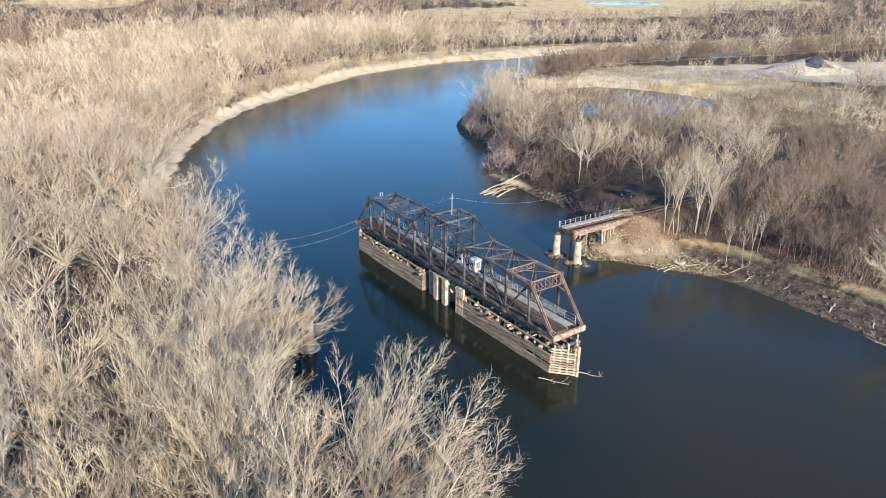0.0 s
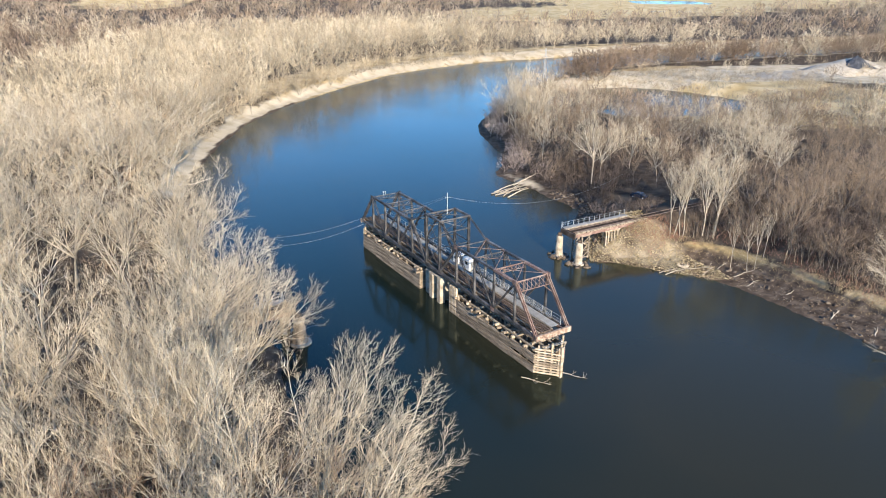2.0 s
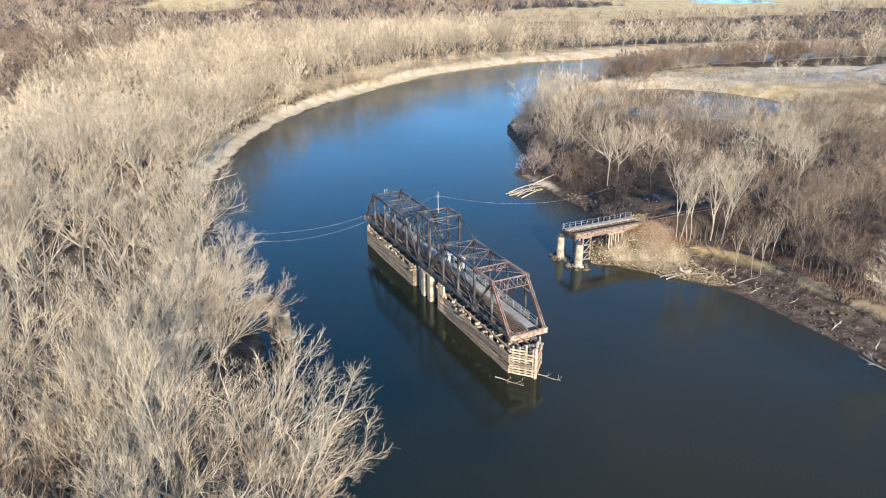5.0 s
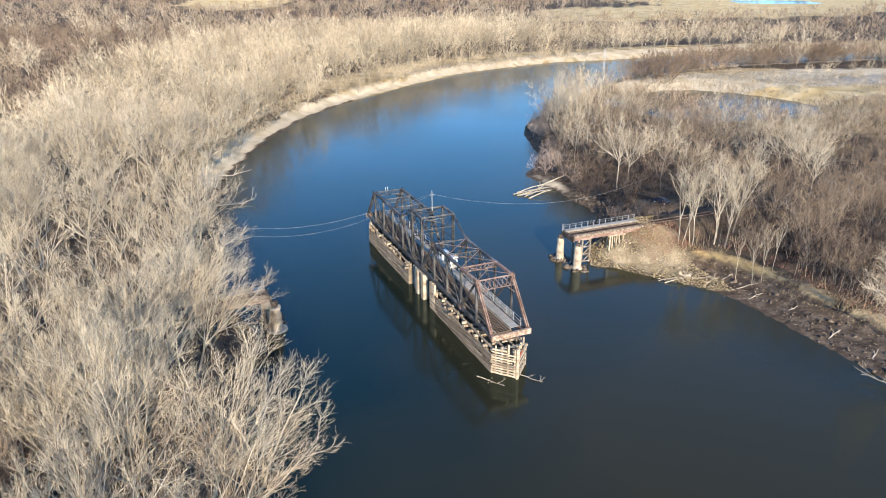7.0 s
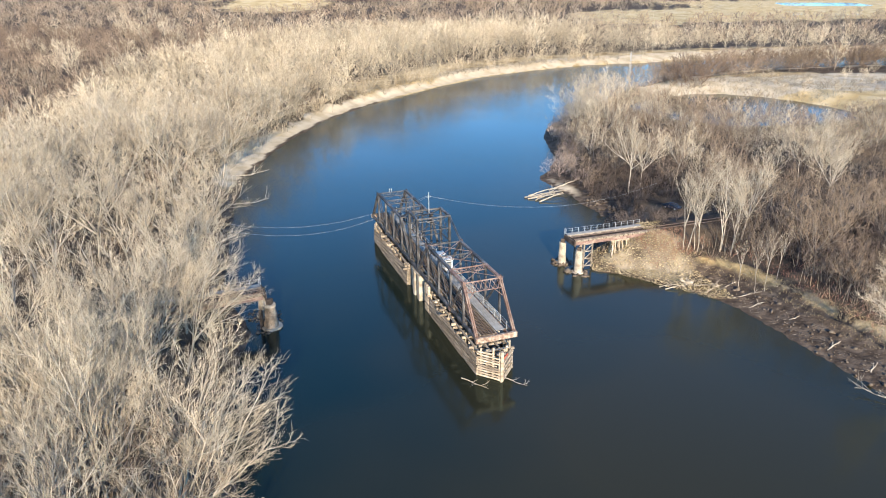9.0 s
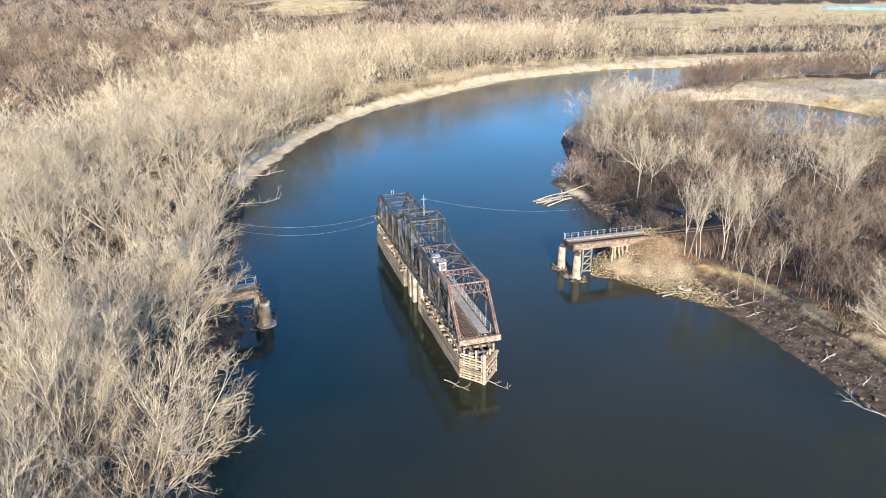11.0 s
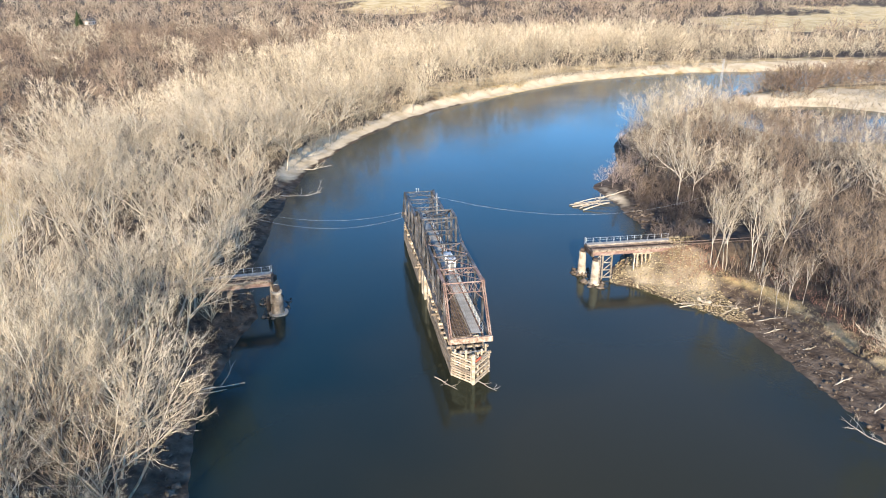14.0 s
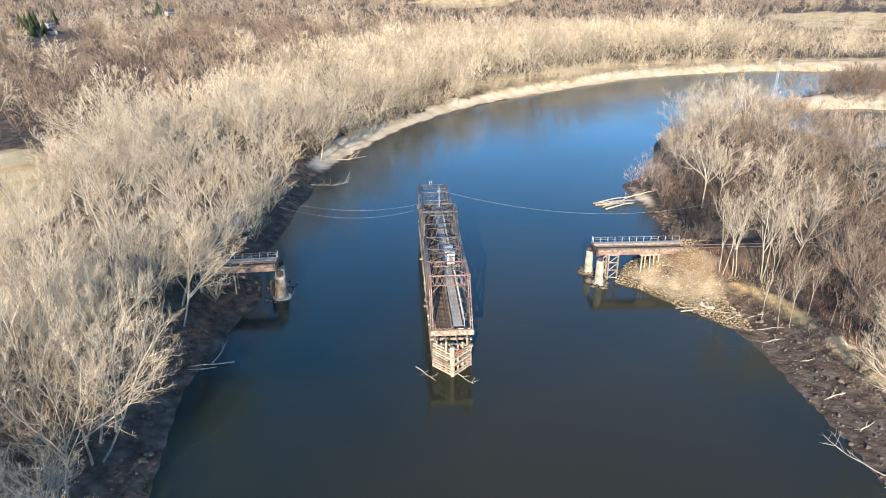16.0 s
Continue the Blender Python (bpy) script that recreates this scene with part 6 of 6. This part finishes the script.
def stones(name, X, Y, size, mat, label, seed, sink=0.3, level=-9.0):
    """Broken stones bedded in the ground, as one mesh of many."""
    rs = np.random.RandomState(seed)
    base = np.array([[1, 0, 0], [-1, 0, 0], [0, 1, 0], [0, -1, 0], [0, 0, 1], [0, 0, -1]], float)
    tri = np.array([[0, 2, 4], [2, 1, 4], [1, 3, 4], [3, 0, 4], [2, 0, 5], [1, 2, 5], [3, 1, 5], [0, 3, 5]])
    n = len(X)
    s = size * np.minimum(rs.lognormal(0, 0.55, n), 3.0)
    v = base[None] * (s[:, None, None] * rs.uniform(0.6, 1.3, (n, 6, 1))) * np.array([1, 1, 0.7])
    v = v + rs.normal(size=v.shape) * (s[:, None, None] * 0.22)
    a = rs.uniform(0, 6.28, n)
    c, q = np.cos(a)[:, None], np.sin(a)[:, None]
    v = np.stack([v[..., 0] * c - v[..., 1] * q, v[..., 0] * q + v[..., 1] * c, v[..., 2]], -1)
    Z = np.maximum(ground_height(X, Y), level)
    v += np.stack([X, Y, Z + s * (0.5 - sink)], -1)[:, None]
    t = tri[None] + (np.arange(n) * 6)[:, None, None]
    return tagged(new(name, tri_mesh(name, v.reshape(-1, 3), t.reshape(-1, 3), mat)), label, "stones", kind="stuff")


X, Y = scatter(28, 62, 136, 160, 0.24, 71)
d, (u, v) = river_distance(X, Y), approach_coords(APP_R, X, Y)
ok = (d > -0.3) & (d < 13) & (u > 0) & (u < 23) & (v < 6.5)
stones("riprap", X[ok], Y[ok], 0.085, STONE, "tan broken riprap stones on the embankment slope", 72, -1.3)
X, Y = scatter(24, 34, 140, 152, 0.55, 73)
near_col = np.minimum(np.hypot(X - 30.1, Y - 143.1), np.hypot(X - 26.2, Y - 147.6))
ok = (near_col < 2.6) & (near_col > 0.7) & (river_distance(X, Y) < 2)
stones("pier_rubble", X[ok], Y[ok], 0.32, STONE_GREY, "tan broken rubble around the pier columns", 74, 0.3, -0.1)
X, Y = scatter(-32, -18, 98, 113, 0.6, 173)
near_col = np.minimum(np.hypot(X + 22.9, Y - 104.6), np.hypot(X + 26.6, Y - 108.6))
ok = (near_col < 3.2) & (near_col > 1.2) & (X < -22.0)
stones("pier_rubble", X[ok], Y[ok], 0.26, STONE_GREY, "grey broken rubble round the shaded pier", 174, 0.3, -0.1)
X, Y = scatter(50, 110, 70, 145, 0.85, 75)
d = river_distance(X, Y)
ok = (d > 0.2) & (d < 9.5) & (side_of(X, Y) < 0.5) & (np.random.RandomState(9).uniform(size=len(X)) < 0.4)
stones("mud_clods", X[ok], Y[ok], 0.22, STONE_GREY, "grey-brown clods and broken driftwood on the mud bank", 76)
X, Y = scatter(28, 50, 150, 200, 0.8, 77)
d = river_distance(X, Y)
ok = (d > 0) & (d < 6) & (np.random.RandomState(10).uniform(size=len(X)) < 0.5)
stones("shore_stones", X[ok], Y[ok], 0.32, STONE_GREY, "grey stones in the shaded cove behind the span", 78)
X, Y = scatter(-75, 10, 45, 180, 0.9, 79)
d = river_distance(X, Y)
ok = (d > 0.2) & (d < 5) & (side_of(X, Y) > 0.5) & (np.random.RandomState(11).uniform(size=len(X)) < 0.35)
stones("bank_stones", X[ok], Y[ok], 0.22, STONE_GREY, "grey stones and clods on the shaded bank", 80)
X, Y = scatter(30, 60, 138, 160, 0.55, 90)
d, (u, v) = river_distance(X, Y), approach_coords(APP_R, X, Y)
ok = (d > 1.5) & (d < 14) & (u > 2) & (u < 30) & (v < 0) & (wobble(X * 4, Y * 4) > 0.3)
brush("slope_grass", X[ok], Y[ok], 0.55, 6, 0.03, REED, "dry yellow grass between the stones of the embankment slope", 91, 0.0)
# litter of small dead sticks on the mud
X, Y = scatter(50, 108, 72, 145, 1.7, 81)
d = river_distance(X, Y)
ok = (d > 0.5) & (d < 13) & (side_of(X, Y) < 0.5)
brush("dead_sticks", X[ok], Y[ok], 1.6, 2, 0.03, DRIFTWOOD, "dead sticks and flotsam scattered on the mud bank", 82, -0.45)
# straw grass
X, Y = scatter(40, 115, 72, 165, 0.9, 83)
d = river_distance(X, Y)
ok = (d > 8.5) & (d < 14.5 + 2 * wobble(X, Y)) & (side_of(X, Y) < 0.5)
brush("straw_grass", X[ok], Y[ok], 0.8, 9, 0.03, REED, "dry straw-coloured grass along the top of the bank", 84, 0.1)
X, Y = scatter(10, 215, 275, 450, 2.6, 85)
ok = (ground_height(X, Y) > 0.05) & (river_distance(X, Y) > 3) & (oval(X, Y, 125, 350, 90, 105, 0) < 1) & (wobble(X, Y, 4.0) > -0.2)
brush("marsh_brush", X[ok], Y[ok], 3.0, 5, 0.06, WOOD_PALE, "thin pale brush in the marsh round the pond", 86, 0.3)

# ---- far things ----
def lattice_mast(x, y, height):
    t = thing("lattice_mast", pose(x, y, height_at(x, y)), "slender pale steel lattice mast above the bare trees", "mast")
    w0, w1 = 0.6, 0.25
    corners = ((-1, -1), (1, -1), (1, 1), (-1, 1))
    for cx, cy in corners:
        bm = bmesh.new()
        add_beam(bm, (cx * w0, cy * w0, -0.3), (cx * w1, cy * w1, height), 0.11, 0.11)
        part("leg", bm, CABLE_MAT, t)
    n = 18
    for i in range(n):
        z0, z1 = height * i / n, height * (i + 1) / n
        f0, f1 = w0 + (w1 - w0) * i / n, w0 + (w1 - w0) * (i + 1) / n
        bm = bmesh.new()
        for k in range(4):
            (ax, ay), (bx, by) = corners[k], corners[(k + 1) % 4]
            add_beam(bm, (ax * f0, ay * f0, z0), (bx * f1, by * f1, z1), 0.08, 0.08)
            add_beam(bm, (ax * f1, ay * f1, z1), (bx * f1, by * f1, z1), 0.08, 0.08)
        part("bracing", bm, CABLE_MAT, t)
    for z in (height - 1.0, height - 4.0):
        bm = bmesh.new()
        add_beam(bm, (-1.3, 0, z), (1.3, 0, z), 0.1, 0.1)
        part("crossarm", bm, CABLE_MAT, t)
    return t


lattice_mast(38.0, 348.0, 25.0)


def gravel_mound():
    bm = bmesh.new()
    bmesh.ops.create_grid(bm, x_segments=60, y_segments=44, size=1.0)
    for v in bm.verts:
        x, y = v.co.x, v.co.y
        r = math.hypot(x, y)
        ridge = max(0.0, 1 - math.hypot((x - 0.35) / 0.5, (y - 0.05) / 0.62)) * 9 + max(0.0, 1 - math.hypot((x + 0.2) / 0.85, y / 0.75)) * 5
        n = noise.fractal(Vector((x * 5, y * 5, 3.0)), 0.8, 2.0, 4)
        v.co = Vector((x * 78, y * 38, -1.2 + ridge + (0.7 * n if r < 0.95 else 0)))
    me = bpy.data.meshes.new("gravel_mound")
    bm.to_mesh(me)
    bm.free()
    me.materials.append(SAND_PILE)
    me.shade_smooth()
    ob = new("gravel_mound", me)
    ob.matrix_world = pose(206, 428, 3.0, 0, 0, 22)
    return tagged(ob, "long pale grey heap of gravel beyond the marsh", "gravel heap")


gravel_mound()


def dark_heap(x, y, z):
    """A steep heap of dark crushed stone with a ragged foot."""
    bm = bmesh.new()
    bmesh.ops.create_grid(bm, x_segments=26, y_segments=20, size=1.0)
    for v in bm.verts:
        r = math.hypot(v.co.x, v.co.y)
        n = noise.fractal(Vector((v.co.x * 4, v.co.y * 4, 7.0)), 0.8, 2.0, 3)
        v.co = Vector((v.co.x * 10, v.co.y * 7, 6.0 * max(-0.2, 1 - r * 1.05) + 0.5 * n))
    me = bpy.data.meshes.new("dark_mound")
    bm.to_mesh(me)
    bm.free()
    me.materials.append(STONE_DARK)
    ob = new("dark_mound", me)
    ob.matrix_world = pose(x, y, z, 0, 0, 22)
    return tagged(ob, "steep dark heap of crushed stone on the pale gravel", "stone mound")


dark_heap(227.0, 432.0, 8.5)


def house(x, y, turn, w, d, h, label):
    t = thing("house", pose(x, y, height_at(x, y), 0, 0, turn), label, "house", "far houses")
    bm = bmesh.new()
    add_box(bm, Matrix.Translation((0, 0, h / 2 - 0.5)), w, d, h + 1, 0.05)
    part("wall", bm, HOUSE_WALL, t)
    bm = bmesh.new()
    vs = [bm.verts.new(c) for c in ((-w / 2 - 0.6, -d / 2 - 0.6, h), (w / 2 + 0.6, -d / 2 - 0.6, h), (w / 2 + 0.6, d / 2 + 0.6, h), (-w / 2 - 0.6, d / 2 + 0.6, h), (-w / 2 - 0.6, 0, h + d * 0.33), (w / 2 + 0.6, 0, h + d * 0.33))]
    for f in ((0, 1, 5, 4), (2, 3, 4, 5), (1, 2, 5), (3, 0, 4), (3, 2, 1, 0)):
        bm.faces.new([vs[i] for i in f])
    part("roof", bm, ROOF_DARK, t)
    for i in range(4):
        bm = bmesh.new()
        add_box(bm, Matrix.Translation((-w / 2 + w * (i + 0.5) / 4, -d / 2 - 0.02, h * 0.55)), w * 0.12, 0.08, h * 0.35)
        part("window", bm, GLASS_DARK, t)
    return t


house(-622, 428, 150, 14, 9, 3.6, "white house with dark roof among far trees")
house(-690, 466, 120, 14, 9, 4.2, "white house with dark roof among far trees")
house(-745, 668, 100, 15, 9, 6, "white house with dark roof among far trees")


def evergreen(x, y, h, seed):
    rs = np.random.RandomState(seed)
    t = thing("evergreen_tree", pose(x, y, height_at(x, y)), "dark green conifer among far bare woods", "tree", "far conifers")
    bm = bmesh.new()
    add_tube(bm, (0, 0, -0.5), (0, 0, h), 0.3, 0.04, 6)
    part("trunk", bm, BARK_BROWN, t)
    n = 420
    z = h * (0.12 + 0.86 * rs.uniform(0, 1, n))
    a = rs.uniform(0, 6.28, n)
    L = (h - z) * 0.40 + 0.5
    p = np.stack([np.zeros(n), np.zeros(n), z], -1)
    q = p + np.stack([np.cos(a) * L, np.sin(a) * L, -0.15 * L], -1)
    part("crown", tri_mesh("crown", *prisms(p, q, np.full(n, 0.5), None), EVERGREEN), None, t)


for i, (x, y, h) in enumerate(((-636, 412, 19), (-648, 424, 21), (-660, 420, 18), (-622, 400, 17), (-668, 440, 19), (-604, 398, 13), (-592, 392, 11), (-612, 415, 14), (-700, 480, 18), (-720, 632, 20), (-728, 642, 17))):
    evergreen(x, y, h, 200 + i)


def parked_car(x, y, turn):
    t = thing("car", pose(x, y, height_at(x, y) + 0.02, 0, 0, turn), "dark blue car parked on the dirt track", "car")
    side = [(-2.2, 0.35), (-2.25, 0.85), (-1.5, 0.98), (-0.9, 1.45), (0.9, 1.48), (1.75, 0.98), (2.25, 0.9), (2.25, 0.35)]
    bm = bmesh.new()
    rows = [[bm.verts.new((px, w * (0.78 if pz > 1.2 else 0.9), pz)) for px, pz in side] for w in (-1, 1)]
    n = len(side)
    for i in range(n):
        bm.faces.new([rows[0][i], rows[0][(i + 1) % n], rows[1][(i + 1) % n], rows[1][i]])
    bm.faces.new(rows[0][::-1])
    bm.faces.new(rows[1])
    bmesh.ops.recalc_face_normals(bm, faces=bm.faces)
    part("body", bm, CAR_PAINT, t)
    for p, q in (((-1.42, 1.03), (-0.95, 1.4)), ((1.65, 1.03), (0.98, 1.43))):
        bm = bmesh.new()
        off = -0.02 if p[0] < 0 else 0.02
        vs = [bm.verts.new(c) for c in ((p[0] + off, -0.8, p[1] + 0.02), (p[0] + off, 0.8, p[1] + 0.02), (q[0] + off, 0.7, q[1] + 0.02), (q[0] + off, -0.7, q[1] + 0.02))]
        bm.faces.new(vs)
        part("windscreen", bm, GLASS_DARK, t, "dark glass")
    for px in (-1.4, 1.4):
        for w in (-1, 1):
            bm = bmesh.new()
            add_tube(bm, (px, w * 0.72, 0.33), (px, w * 0.92, 0.33), 0.33, 0.33, 18)
            wheel = part("wheel", bm, RUBBER, t)
            bm = bmesh.new()
            add_tube(bm, (px, w * 0.9, 0.33), (px, w * 0.935, 0.33), 0.2, 0.19, 14)
            part("rim", bm, GALVANISED, wheel)


parked_car(51.0, 182.0, 145)
